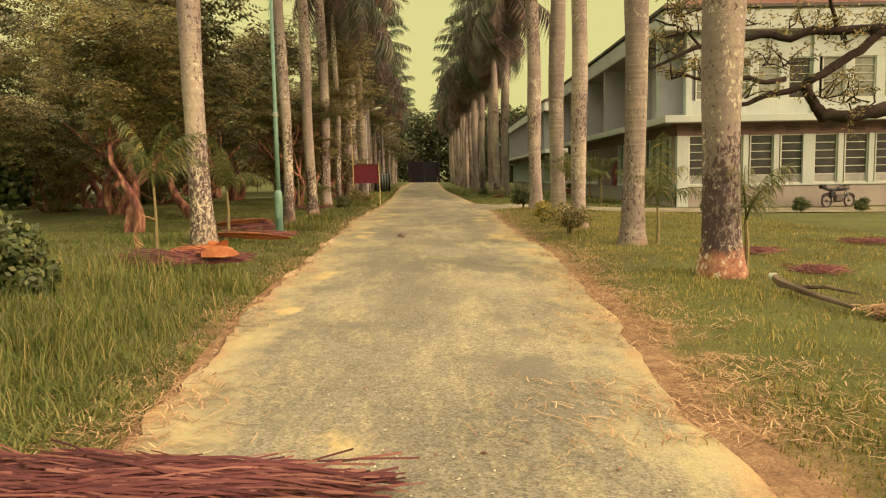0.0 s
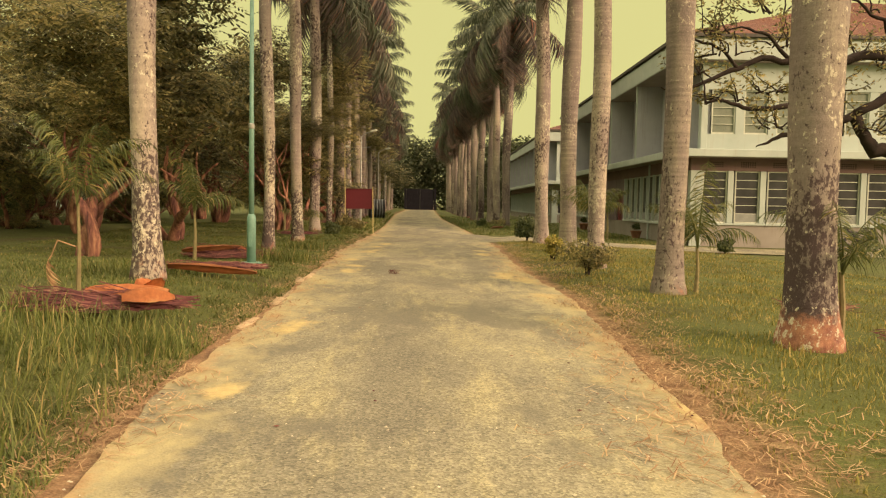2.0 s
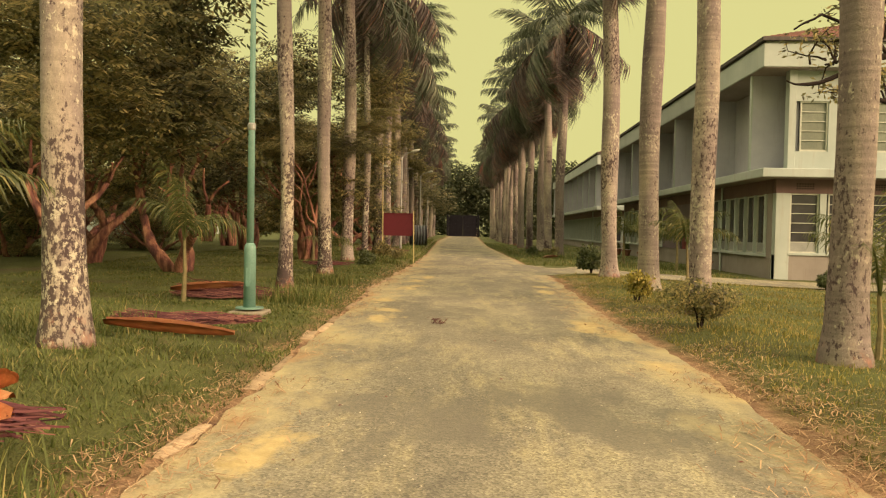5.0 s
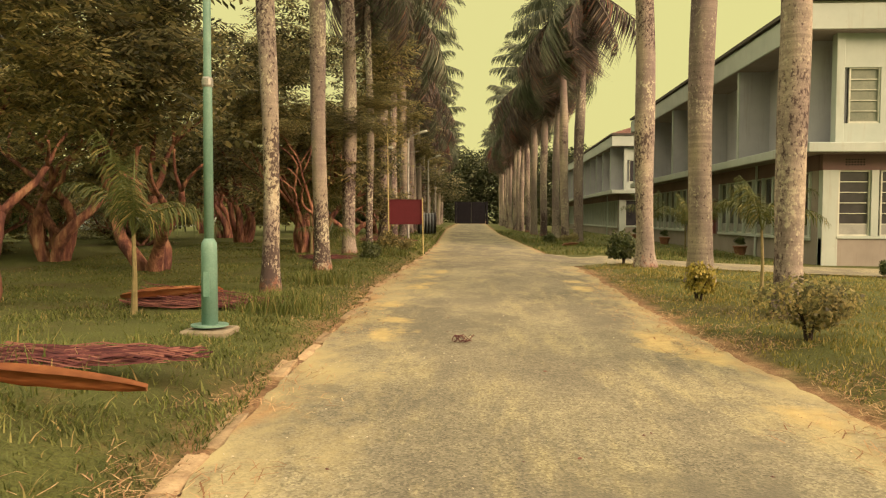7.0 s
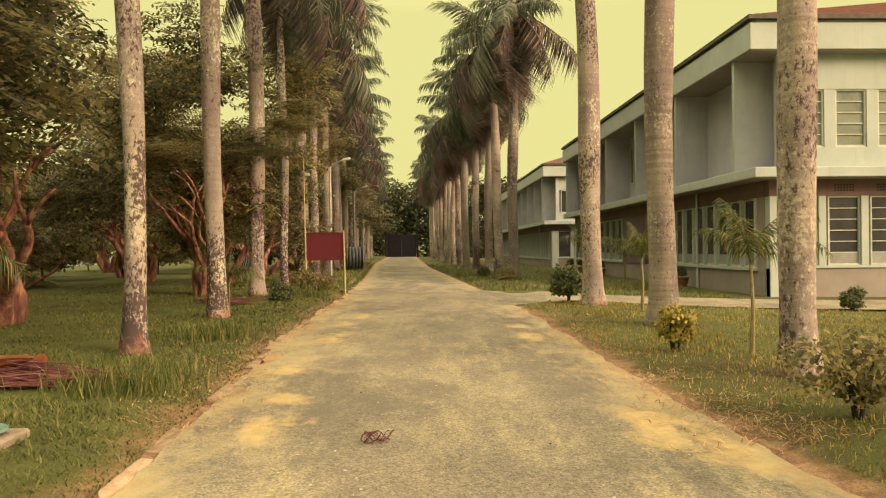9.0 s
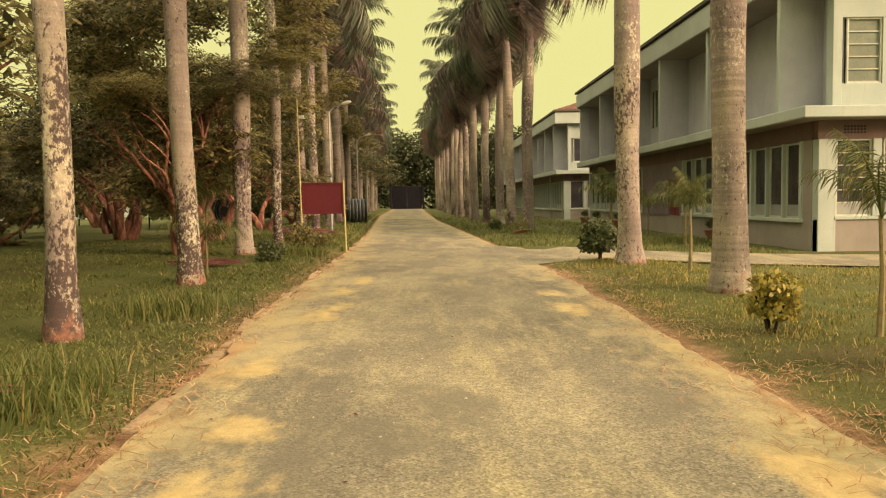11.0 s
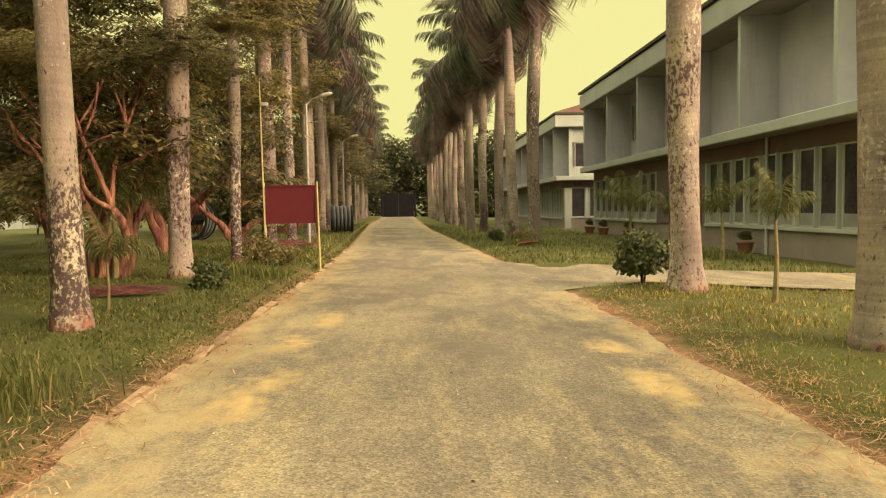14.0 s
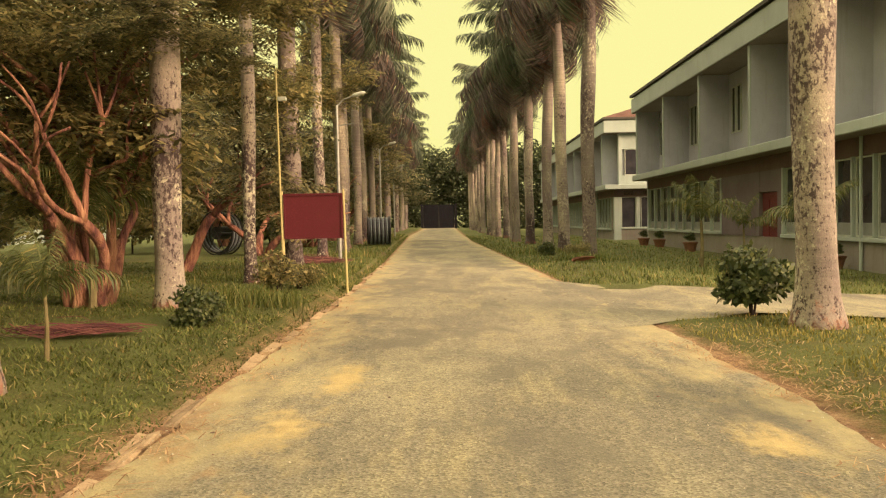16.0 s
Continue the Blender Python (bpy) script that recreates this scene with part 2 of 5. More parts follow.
M_ROAD, M_GROUND, M_GLASS = asphalt_material(), ground_material(), glass_material()
M_WHITE = wall_material("white_painted_render", (0.33, 0.395, 0.37), (0.41, 0.475, 0.44), (0.3, 0.285, 0.24))
M_GREY = wall_material("grey_green_painted_render", (0.36, 0.37, 0.43), (0.44, 0.455, 0.5), (0.28, 0.26, 0.27))
M_PLINTH = wall_material("grey_plinth_render", (0.23, 0.21, 0.19), (0.3, 0.28, 0.25), (0.17, 0.13, 0.1))
M_BROWN = wall_material("brown_underslab_band", (0.13, 0.085, 0.085), (0.17, 0.115, 0.11), (0.1, 0.075, 0.07))
M_LILAC = wall_material("brown_lilac_wall_paint", (0.15, 0.12, 0.14), (0.19, 0.155, 0.17), (0.11, 0.085, 0.09))
# darker than the slab and fascia: shade of the undersides put into the colour
M_SOFFIT = wall_material("shade_toned_soffit", (0.22, 0.19, 0.18), (0.29, 0.25, 0.23), (0.16, 0.13, 0.12))
M_PANEL = varied("dull_lilac_green_panel", [(0.3, (0.22, 0.24, 0.23)), (0.7, (0.31, 0.33, 0.31))], 2, 0.5, 30, 0.1)
M_SLAT = varied("painted_louvre_slat", [(0.3, (0.4, 0.44, 0.38)), (0.7, (0.55, 0.58, 0.5))], 3, 0.4, 30, 0.1)
M_PANE_GREEN = varied("frosted_green_pane", [(0.3, (0.16, 0.19, 0.16)), (0.7, (0.24, 0.27, 0.22))], 2, 0.25, 20, 0.05)
# near-black colour that stands in for the shade of rooms and vent holes
M_ROOMSHADE = varied("painted_room_shade", [(0.3, (0.018, 0.016, 0.018)), (0.7, (0.03, 0.028, 0.03))], 1, 0.9, 10, 0.1)
M_TILE = varied("red_clay_roof_tile", [(0.3, (0.1, 0.05, 0.04)), (0.7, (0.19, 0.085, 0.06))], 4, 0.85, 12, 0.8, shift=0.25, fleck=(9, 0.55, 0.65, (0.06, 0.04, 0.04)))
M_GUTTER = varied("dark_gutter_metal", [(0.3, (0.05, 0.045, 0.04)), (0.7, (0.1, 0.09, 0.08))], 5, 0.6, 40, 0.2)
M_DOOR = varied("dark_red_door_paint", [(0.3, (0.12, 0.02, 0.025)), (0.7, (0.17, 0.03, 0.035))], 3, 0.5, 50, 0.2)
M_SIGN = varied("maroon_sign_paint", [(0.3, (0.1, 0.016, 0.024)), (0.7, (0.135, 0.023, 0.033))], 1.5, 0.5, 30, 0.1)
M_POST = varied("pale_yellow_post_paint", [(0.3, (0.5, 0.42, 0.18)), (0.7, (0.65, 0.57, 0.28))], 5, 0.6, 40, 0.2)
M_LAMP = varied("turquoise_pole_paint", [(0.3, (0.13, 0.27, 0.23)), (0.7, (0.2, 0.36, 0.3))], 4, 0.45, 60, 0.25, fleck=(14, 0.66, 0.74, (0.12, 0.09, 0.06)), shift=0.0)
M_STEEL = varied("grey_galvanised_steel", [(0.3, (0.25, 0.26, 0.25)), (0.7, (0.4, 0.41, 0.38))], 5, 0.45, 60, 0.2, metal=0.4)
M_CONC = varied("weathered_concrete", [(0.3, (0.22, 0.19, 0.14)), (0.7, (0.36, 0.31, 0.23))], 4, 0.9, 50, 0.6, 0.01)
M_KERB = varied("sandy_kerb_stone", [(0.3, (0.24, 0.165, 0.1)), (0.7, (0.47, 0.36, 0.22))], 5, 0.95, 40, 0.7, 0.015, shift=0.25)
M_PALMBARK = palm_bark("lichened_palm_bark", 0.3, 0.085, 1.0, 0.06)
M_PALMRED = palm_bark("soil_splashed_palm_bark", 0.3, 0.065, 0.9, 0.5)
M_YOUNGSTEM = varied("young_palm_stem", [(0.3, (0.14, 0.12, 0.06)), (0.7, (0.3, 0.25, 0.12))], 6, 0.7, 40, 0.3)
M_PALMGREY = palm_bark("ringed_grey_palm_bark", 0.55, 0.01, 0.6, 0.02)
M_SHAFT = varied("green_crownshaft", [(0.3, (0.16, 0.15, 0.07)), (0.7, (0.26, 0.24, 0.11))], 1, 0.6, 30, 0.2)
M_REDBARK = varied("peeling_red_brown_bark", [(0.3, (0.075, 0.033, 0.036)), (0.46, (0.21, 0.09, 0.072)), (0.58, (0.38, 0.185, 0.12)), (0.72, (0.56, 0.34, 0.21))], 7.0, 0.85, 30, 1.0, 0.06, stretch=(1, 1, 0.16), shift=0.2)
M_DARKBARK = varied("dark_mossy_bark", [(0.3, (0.02, 0.014, 0.014)), (0.7, (0.05, 0.036, 0.03))], 4, 0.95, 40, 0.8, 0.03)
M_FROND = leafy("palm_frond_green", [(0.0, (0.05, 0.07, 0.045)), (0.6, (0.105, 0.13, 0.08)), (1.0, (0.22, 0.23, 0.15))], 0.5, 0.25)
M_FRONDOLD = leafy("drooping_old_frond", [(0.0, (0.055, 0.042, 0.046)), (0.5, (0.115, 0.095, 0.088)), (0.9, (0.2, 0.165, 0.125)), (1.0, (0.3, 0.12, 0.075))], 0.75, 0.2)
M_FRONDRED = leafy("red_dead_frond", [(0.0, (0.11, 0.04, 0.04)), (0.6, (0.19, 0.08, 0.06)), (1.0, (0.3, 0.17, 0.1))], 0.75, 0.2)
M_FRONDYOUNG = leafy("young_palm_leaf", [(0.0, (0.06, 0.085, 0.03)), (0.6, (0.13, 0.155, 0.05)), (0.9, (0.24, 0.24, 0.08)), (1.0, (0.42, 0.33, 0.12))], 0.45, 0.35)
M_DEADBROWN = leafy("dead_brown_frond", [(0.0, (0.06, 0.02, 0.026)), (0.6, (0.13, 0.045, 0.045)), (1.0, (0.28, 0.13, 0.1))], 0.85, 0.05, 2)
M_LEAF = leafy("dark_tree_leaf", [(0.0, (0.06, 0.064, 0.046)), (0.5, (0.165, 0.17, 0.085)), (1.0, (0.42, 0.36, 0.17))], 0.45, 0.5, 0.5)
M_LEAFLIGHT = leafy("olive_tree_leaf", [(0.0, (0.09, 0.092, 0.056)), (0.5, (0.24, 0.235, 0.1)), (1.0, (0.54, 0.44, 0.19))], 0.45, 0.55, 0.5)
M_BUSH = leafy("clipped_bush_leaf", [(0.0, (0.035, 0.055, 0.022)), (0.6, (0.075, 0.1, 0.036)), (1.0, (0.16, 0.18, 0.065))], 0.5, 0.2, 2)
M_BUSHYELLOW = leafy("yellow_croton_leaf", [(0.0, (0.16, 0.155, 0.035)), (0.6, (0.36, 0.31, 0.06)), (1.0, (0.54, 0.44, 0.1))], 0.5, 0.25, 2)
M_GRASSL = leafy("long_grass_blade", [(0.0, (0.07, 0.095, 0.025)), (0.55, (0.13, 0.165, 0.042)), (0.93, (0.24, 0.24, 0.075)), (1.0, (0.42, 0.31, 0.13))], 0.6, 0.3, 0.6)
M_GRASSR = leafy("mown_lawn_blade", [(0.0, (0.12, 0.13, 0.03)), (0.5, (0.235, 0.225, 0.055)), (0.84, (0.38, 0.32, 0.09)), (1.0, (0.56, 0.4, 0.16))], 0.6, 0.3, 0.6)
M_STRAW = leafy("dry_straw", [(0.0, (0.22, 0.12, 0.065)), (0.5, (0.38, 0.235, 0.125)), (1.0, (0.56, 0.41, 0.23))], 0.8, 0.1, 1)
M_ORANGE = varied("fresh_orange_palm_sheath", [(0.3, (0.38, 0.11, 0.04)), (0.5, (0.58, 0.22, 0.08)), (0.7, (0.7, 0.44, 0.21))], 3.0, 0.6, 25, 0.4, 0.01, stretch=(1, 0.3, 1))
M_SHEATH = varied("dry_brown_palm_sheath", [(0.3, (0.24, 0.09, 0.05)), (0.5, (0.46, 0.2, 0.085)), (0.7, (0.62, 0.42, 0.22))], 3, 0.7, 25, 0.5, 0.01, stretch=(0.3, 1, 1))
M_BLACK = varied("black_plastic_hose", [(0.3, (0.012, 0.012, 0.016)), (0.7, (0.03, 0.03, 0.035))], 5, 0.45, 40, 0.1)
M_BLUEGREY = varied("faded_blue_grey_hose", [(0.3, (0.12, 0.15, 0.17)), (0.7, (0.2, 0.23, 0.24))], 5, 0.5, 40, 0.1)
M_FARLEAF = leafy("far_wood_leaf", [(0.0, (0.035, 0.05, 0.025)), (0.6, (0.06, 0.075, 0.035)), (1.0, (0.1, 0.11, 0.05))], 0.6, 0.3, 0.15)
M_GATE = varied("near_black_far_end", [(0.3, (0.008, 0.008, 0.012)), (0.7, (0.016, 0.015, 0.02))], 2, 0.8, 30, 0.1, spec=0.1)
M_POT = varied("terracotta_pot", [(0.3, (0.2, 0.09, 0.06)), (0.7, (0.3, 0.14, 0.09))], 6, 0.85, 40, 0.3)
M_TRUNKLOG = varied("grey_rotten_wood", [(0.3, (0.07, 0.05, 0.04)), (0.7, (0.18, 0.14, 0.1))], 6, 0.95, 40, 0.7, 0.02, stretch=(1, 0.3, 1))
M_BIKE = varied("black_motorcycle_paint", [(0.3, (0.012, 0.012, 0.014)), (0.7, (0.025, 0.025, 0.028))], 4, 0.3, 40, 0.05)


# ---- building blocks ----
def h(x, y=30.0):
    """Height of the ground: an uneven bank at the west, road near zero, lawn falling to the building."""
    if x < -0.8:
        b = float(np.interp(y, [0, 14, 18, 22, 27, 32, 36, 50], [0.28, 0.28, 0.14, 0.04, 0.1, 0.24, 0.22, 0.2]))
        return float(np.interp(x, [-8.0, -2.0, -1.05, -0.8], [b * 1.1, b, 0.03 + b * 0.4, 0.04]))
    return float(np.interp(x, [-0.8, 1.3, 3.6, 4.6, 5.5, 6.6, 9.0, 12.8, 20.0], [0.04, 0.0, -0.05, 0.0, 0.0, -0.1, -0.22, -0.35, -0.42]))


def road_left(y):
    return float(np.interp(y, [-30, 0, 6, 10.5, 14, 17, 21, 24, 35, 45, 85, 147], [0.6, 0.4, 0.2, -0.25, -0.3, -0.5, -0.65, -0.85, -0.92, -1.2, -3.0, -4.4]))


def road_right(y):
    return float(np.interp(y, [-30, 0, 7, 10, 16, 20, 30, 40, 70, 102, 147], [3.2, 3.2, 3.2, 3.45, 3.7, 3.5, 3.6, 3.2, 1.95, 1.4, 0.8]))


def mesh_of(name, bm, mats):
    me = bpy.data.meshes.new(name)
    bm.to_mesh(me)
    bm.free()
    for m in mats if isinstance(mats, (list, tuple)) else [mats]:
        me.materials.append(m)
    return me


def part(name, bm, material, parent=None, label="", smooth=False):
    me = bm if isinstance(bm, bpy.types.Mesh) else mesh_of(name, bm, material)
    if smooth:
        me.polygons.foreach_set("use_smooth", [True] * len(me.polygons))
    ob = new(name, me)
    if parent:
        ob.parent = parent
    if label:
        ob["label"] = label
    return ob


def thing(name, m, label, category, group="", kind=""):
    ob = new(name)
    ob.empty_display_size = 0.2
    ob.matrix_world = m
    return tagged(ob, label, category, group, kind)


def box(bm, x0, x1, y0, y1, z0, z1, bevel=0.0):
    r = bmesh.ops.create_cube(bm, size=1, matrix=Matrix.Translation(((x0 + x1) / 2, (y0 + y1) / 2, (z0 + z1) / 2)) @ Matrix.Diagonal((abs(x1 - x0), abs(y1 - y0), abs(z1 - z0), 1)))
    if bevel:
        es = list({e for v in r["verts"] for e in v.link_edges})
        bmesh.ops.bevel(bm, geom=es, offset=bevel, segments=1, affect="EDGES")
    return bm


def boxed(*a, **k):
    return box(bmesh.new(), *a, **k)


def tube(pts, radii, sides=8, wob=0.0, cap=True, bm=None, rng=random):
    """A tube along points with a radius at each; wob roughens it."""
    bm = bm or bmesh.new()
    pts = [Vector(p) for p in pts]
    rings, side = [], None
    for i, p in enumerate(pts):
        d = (pts[min(i + 1, len(pts) - 1)] - pts[max(i - 1, 0)]).normalized()
        if side is None:
            side = d.cross(Vector((0.3, 1, 0.1))).normalized()
        side = (side - d * side.dot(d)).normalized()
        up = d.cross(side)
        rings.append([bm.verts.new(p + (side * math.cos(a) + up * math.sin(a)) * radii[i] * (1 + wob * (rng.random() - 0.5))) for a in (2 * math.pi * k / sides for k in range(sides))])
    for a, b in zip(rings, rings[1:]):
        for k in range(sides):
            bm.faces.new((a[k], a[(k + 1) % sides], b[(k + 1) % sides], b[k]))
    if cap:
        bm.faces.new(rings[0][::-1])
        bm.faces.new(rings[-1])
    return bm


def raw_mesh(name, verts, faces, mat):
    me = bpy.data.meshes.new(name)
    me.from_pydata(verts, [], faces)
    me.materials.append(mat)
    me.update()
    return me


# ---- ground, road, side road ----
def strip_mesh(name, xs, ys, zf, mat):
    """A sheet between columns given by functions or numbers across the avenue."""
    V, F = [], []
    for y in ys:
        for x in xs:
            xx = x(y) if callable(x) else x
            V.append((xx, y, zf(xx, y)))
    n = len(xs)
    for j in range(len(ys) - 1):
        for i in range(n - 1):
            a = j * n + i
            F.append((a, a + 1, a + n + 1, a + n))
    return raw_mesh(name, V, F, mat)


def lump(x, y, s=1.0):
    return s * (0.03 * noise.noise(Vector((x * 0.6, y * 0.6, 0.0))) + 0.015 * noise.noise(Vector((x * 2.1, y * 2.1, 3.0))))


def road_z(x, y):
    return float(np.interp(x, [-5, -0.9, 1.3, 3.6, 20], [0.06, 0.04, 0.0, -0.05, -0.3])) + 0.006 * noise.noise(Vector((x * 0.8, y * 0.8, 1.0)))


SIDE_NEAR, SIDE_FAR = 32.4, 36.3


def ground_z(x, y):
    z = h(x, y) + lump(x, y)
    l, r = road_left(y), road_right(y)
    e = min(x - l, r - x)
    if e > -0.35:
        z = min(z, road_z(x, y) - 0.03 + max(0.0, -e) * 0.12) if e < 0 else road_z(x, y) - 0.05
    if x > 3.0 and SIDE_NEAR - 0.2 < y < SIDE_FAR + 0.2:
        z = min(z, h(x, y) - 0.05)
    return z


west = [-900, -300, -120, -60, -35, -22, -16, -12, -9.5, -8, -7, -6, -5.2, -4.4, -3.8, -3.2, -2.7, -2.2, -1.8, -1.5, -1.2, -0.95, -0.75, -0.58, -0.42, -0.28, -0.15, -0.05, 0.1, 0.4]
east = [-0.4, -0.1, 0.05, 0.15, 0.28, 0.42, 0.58, 0.75, 0.95, 1.2, 1.5, 1.9, 2.3, 2.8, 3.4, 4.0, 4.8, 5.6, 6.5, 7.5, 8.5, 9.5, 11, 13, 16, 22, 32, 60, 120, 300, 900]
xs = [lambda y, d=d: road_left(y) + d for d in west] + [lambda y: (road_left(y) + road_right(y)) / 2] + [lambda y, d=d: road_right(y) + d for d in east]
ys = [-900, -300, -100, -40, -15, -5] + [-2 + 0.33 * i for i in range(153)] + [49, 51, 54, 58, 63, 70, 80, 92, 106, 122, 140, 160, 220, 400, 1200]
gm = strip_mesh("ground", xs, ys, ground_z, M_GROUND)
sandy = gm.attributes.new("sandy", "FLOAT", "POINT")
sandy.data.foreach_set("value", [v for y in ys for v in ([math.exp(-max(0.0, -d) / 0.3) for d in west] + [1.0] + [math.exp(-max(0.0, d) / float(np.interp(y, [5, 12, 20], [0.6, 0.42, 0.24]))) for d in east])])
ground = part("ground", gm, None, smooth=True)
tagged(ground, "rough grass and bare reddish soil", "ground", kind="structure")

ysr = [-30, -12, -5] + [-3 + 0.2 * i for i in range(300)] + [58, 60, 63, 67, 72, 78, 85, 93, 102, 112, 124, 136, 147.5]
fr = [0.0, 0.04, 0.08, 0.12, 0.17, 0.22, 0.28, 0.34, 0.4, 0.46, 0.54, 0.6, 0.66, 0.72, 0.78, 0.83, 0.88, 0.92, 0.96, 1.0]


def ragged(f, y):
    l, r = road_left(y), road_right(y)
    x = l + (r - l) * f
    if f in (0.0, 1.0):
        x += 0.1 * noise.noise(Vector((f * 9, y * 0.7, 5.0))) + 0.07 * noise.noise(Vector((f * 9, y * 2.6, 8.0))) + 0.05 * noise.noise(Vector((f * 9, y * 7.0, 2.0)))
    return x


DRIFTS = [(0.21, 12.36, 0.30, 0.72), (0.23, 9.60, 0.22, 0.30), (3.63, 9.72, 0.26, 0.48), (3.86, 14.89, 0.36, 1.08), (0.01, 20.02, 0.30, 0.42), (-0.35, 21.42, 0.36, 0.60), (-0.16, 24.75, 0.36, 1.08), (-0.02, 25.27, 0.30, 0.60), (-0.18, 26.82, 0.30, 0.72), (3.09, 18.94, 0.48, 1.20), (3.47, 22.42, 0.30, 0.36), (2.92, 25.21, 0.30, 0.48), (2.91, 26.49, 0.30, 0.72), (2.50, 22.41, 0.14, 0.24), (3.58, 9.57, 0.30, 0.96), (1.24, 5.92, 0.24, 0.36), (0.07, 28.31, 0.30, 1.20), (2.89, 24.99, 0.30, 0.96), (0.05, 18.95, 0.36, 0.72), (3.32, 18.08, 0.36, 0.48), (3.32, 15.88, 0.36, 0.48)]


def drift(x, y):
    return max(math.exp(-((x - cx) / rx) ** 2 - ((y - cy) / ry) ** 2) for cx, cy, rx, ry in DRIFTS)


me = strip_mesh("road", [lambda y, f=f: ragged(f, y) for f in fr], ysr, road_z, M_ROAD)
edge = me.attributes.new("edge", "FLOAT", "POINT")
edge.data.foreach_set("value", [abs(f - 0.5) * 2 * (1.0 if f < 0.5 else 0.97) for _ in ysr for f in fr])
drifts = me.attributes.new("drift", "FLOAT", "POINT")
drifts.data.foreach_set("value", [drift(v.co.x, v.co.y) * 0.75 for v in me.vertices])
road = part("road", me, None, smooth=True)
tagged(road, "worn grey asphalt avenue with sandy edges", "road", kind="structure")

xss = [2.6, 3.0, 3.4, 3.8, 4.4, 5, 6, 7, 8, 9, 10, 12, 14, 17, 20, 25, 32, 45]


def side_edge(y0, x):
    s = 1.0 if y0 > 34 else -1.0
    flare = 2.6 * math.exp(-max(0.0, x - 3.2) * 1.1) if s > 0 else 1.0 * math.exp(-max(0.0, x - 3.2) * 1.3)
    return y0 + s * flare + 0.08 * noise.noise(Vector((x * 1.3, y0, 2.0)))


V, F = [], []
for x in xss:
    for f in (0, 0.08, 0.25, 0.5, 0.75, 0.92, 1):
        y = side_edge(SIDE_NEAR, x) * (1 - f) + side_edge(SIDE_FAR, x) * f
        V.append((x, y, min(road_z(x, y) + 0.004 + 0.02 * max(0.0, x - 3.4), h(x) + 0.012) if x < 4.6 else h(x) + 0.012))
for i in range(len(xss) - 1):
    for j in range(6):
        a = i * 7 + j
        F.append((a, a + 7, a + 8, a + 1))
me = raw_mesh("side_road", V, F, M_ROAD)
edge = me.attributes.new("edge", "FLOAT", "POINT")
edge.data.foreach_set("value", [(0.3 if xq < 3.6 else 0.45) + (0.1 if xq < 3.6 else 0.3) * abs(f - 0.5) * 2 for xq in xss for f in (0, 0.08, 0.25, 0.5, 0.75, 0.92, 1)])
tagged(part("side_road", me, None, smooth=True), "sandy side road running to the building", "road", kind="structure")


# ---- the two-storey institute blocks ----
def louvre_window(parent, ax, u0, u1, v, z0, z1, slats, panel=0.0, pane=None):
    """A window in a wall: frame bars, a near-black sheet for the unlit room, louvre slats, and a lower panel. ax 'y':
    wall faces west at x = v; ax 'x': faces south at y = v.
    """
    def b(ua, ub, da, db, za, zb):
        return boxed(v + da, v + db, ua, ub, za, zb) if ax == "y" else boxed(ua, ub, v + da, v + db, za, zb)
    # flat sheet whose colour supplies the darkness of the room
    w = part("window", b(u0, u1, 0.17, 0.2, z0, z1), M_ROOMSHADE, parent)
    fr = bmesh.new()
    for ua, ub, za, zb in ((u0, u0 + 0.05, z0, z1), (u1 - 0.05, u1, z0, z1), (u0 + 0.05, u1 - 0.05, z1 - 0.05, z1), (u0 + 0.05, u1 - 0.05, z0, z0 + 0.05)):
        if ax == "y":
            box(fr, v + 0.05, v + 0.12, ua, ub, za, zb)
        else:
            box(fr, ua, ub, v + 0.05, v + 0.12, za, zb)
    part("window_frame", fr, M_SLAT, w)
    if panel:
        part("panel", b(u0 + 0.05, u1 - 0.05, 0.08, 0.11, z0 + 0.05, z0 + panel), M_PANEL, w)
    zz0 = z0 + max(panel, 0.05)
    if slats:
        step = (z1 - 0.05 - zz0) / slats
        for i in range(slats):
            part("pane", b(u0 + 0.05, u1 - 0.05, 0.115, 0.125, zz0 + i * step + 0.035, zz0 + (i + 1) * step), pane or M_GLASS, w)
            part("glazing_bar", b(u0 + 0.05, u1 - 0.05, 0.075, 0.12, zz0 + i * step, zz0 + i * step + 0.03), M_SLAT, w)
    else:
        part("pane", b(u0 + 0.05, u1 - 0.05, 0.1, 0.11, zz0, z1 - 0.05), M_GLASS, w)
    return w


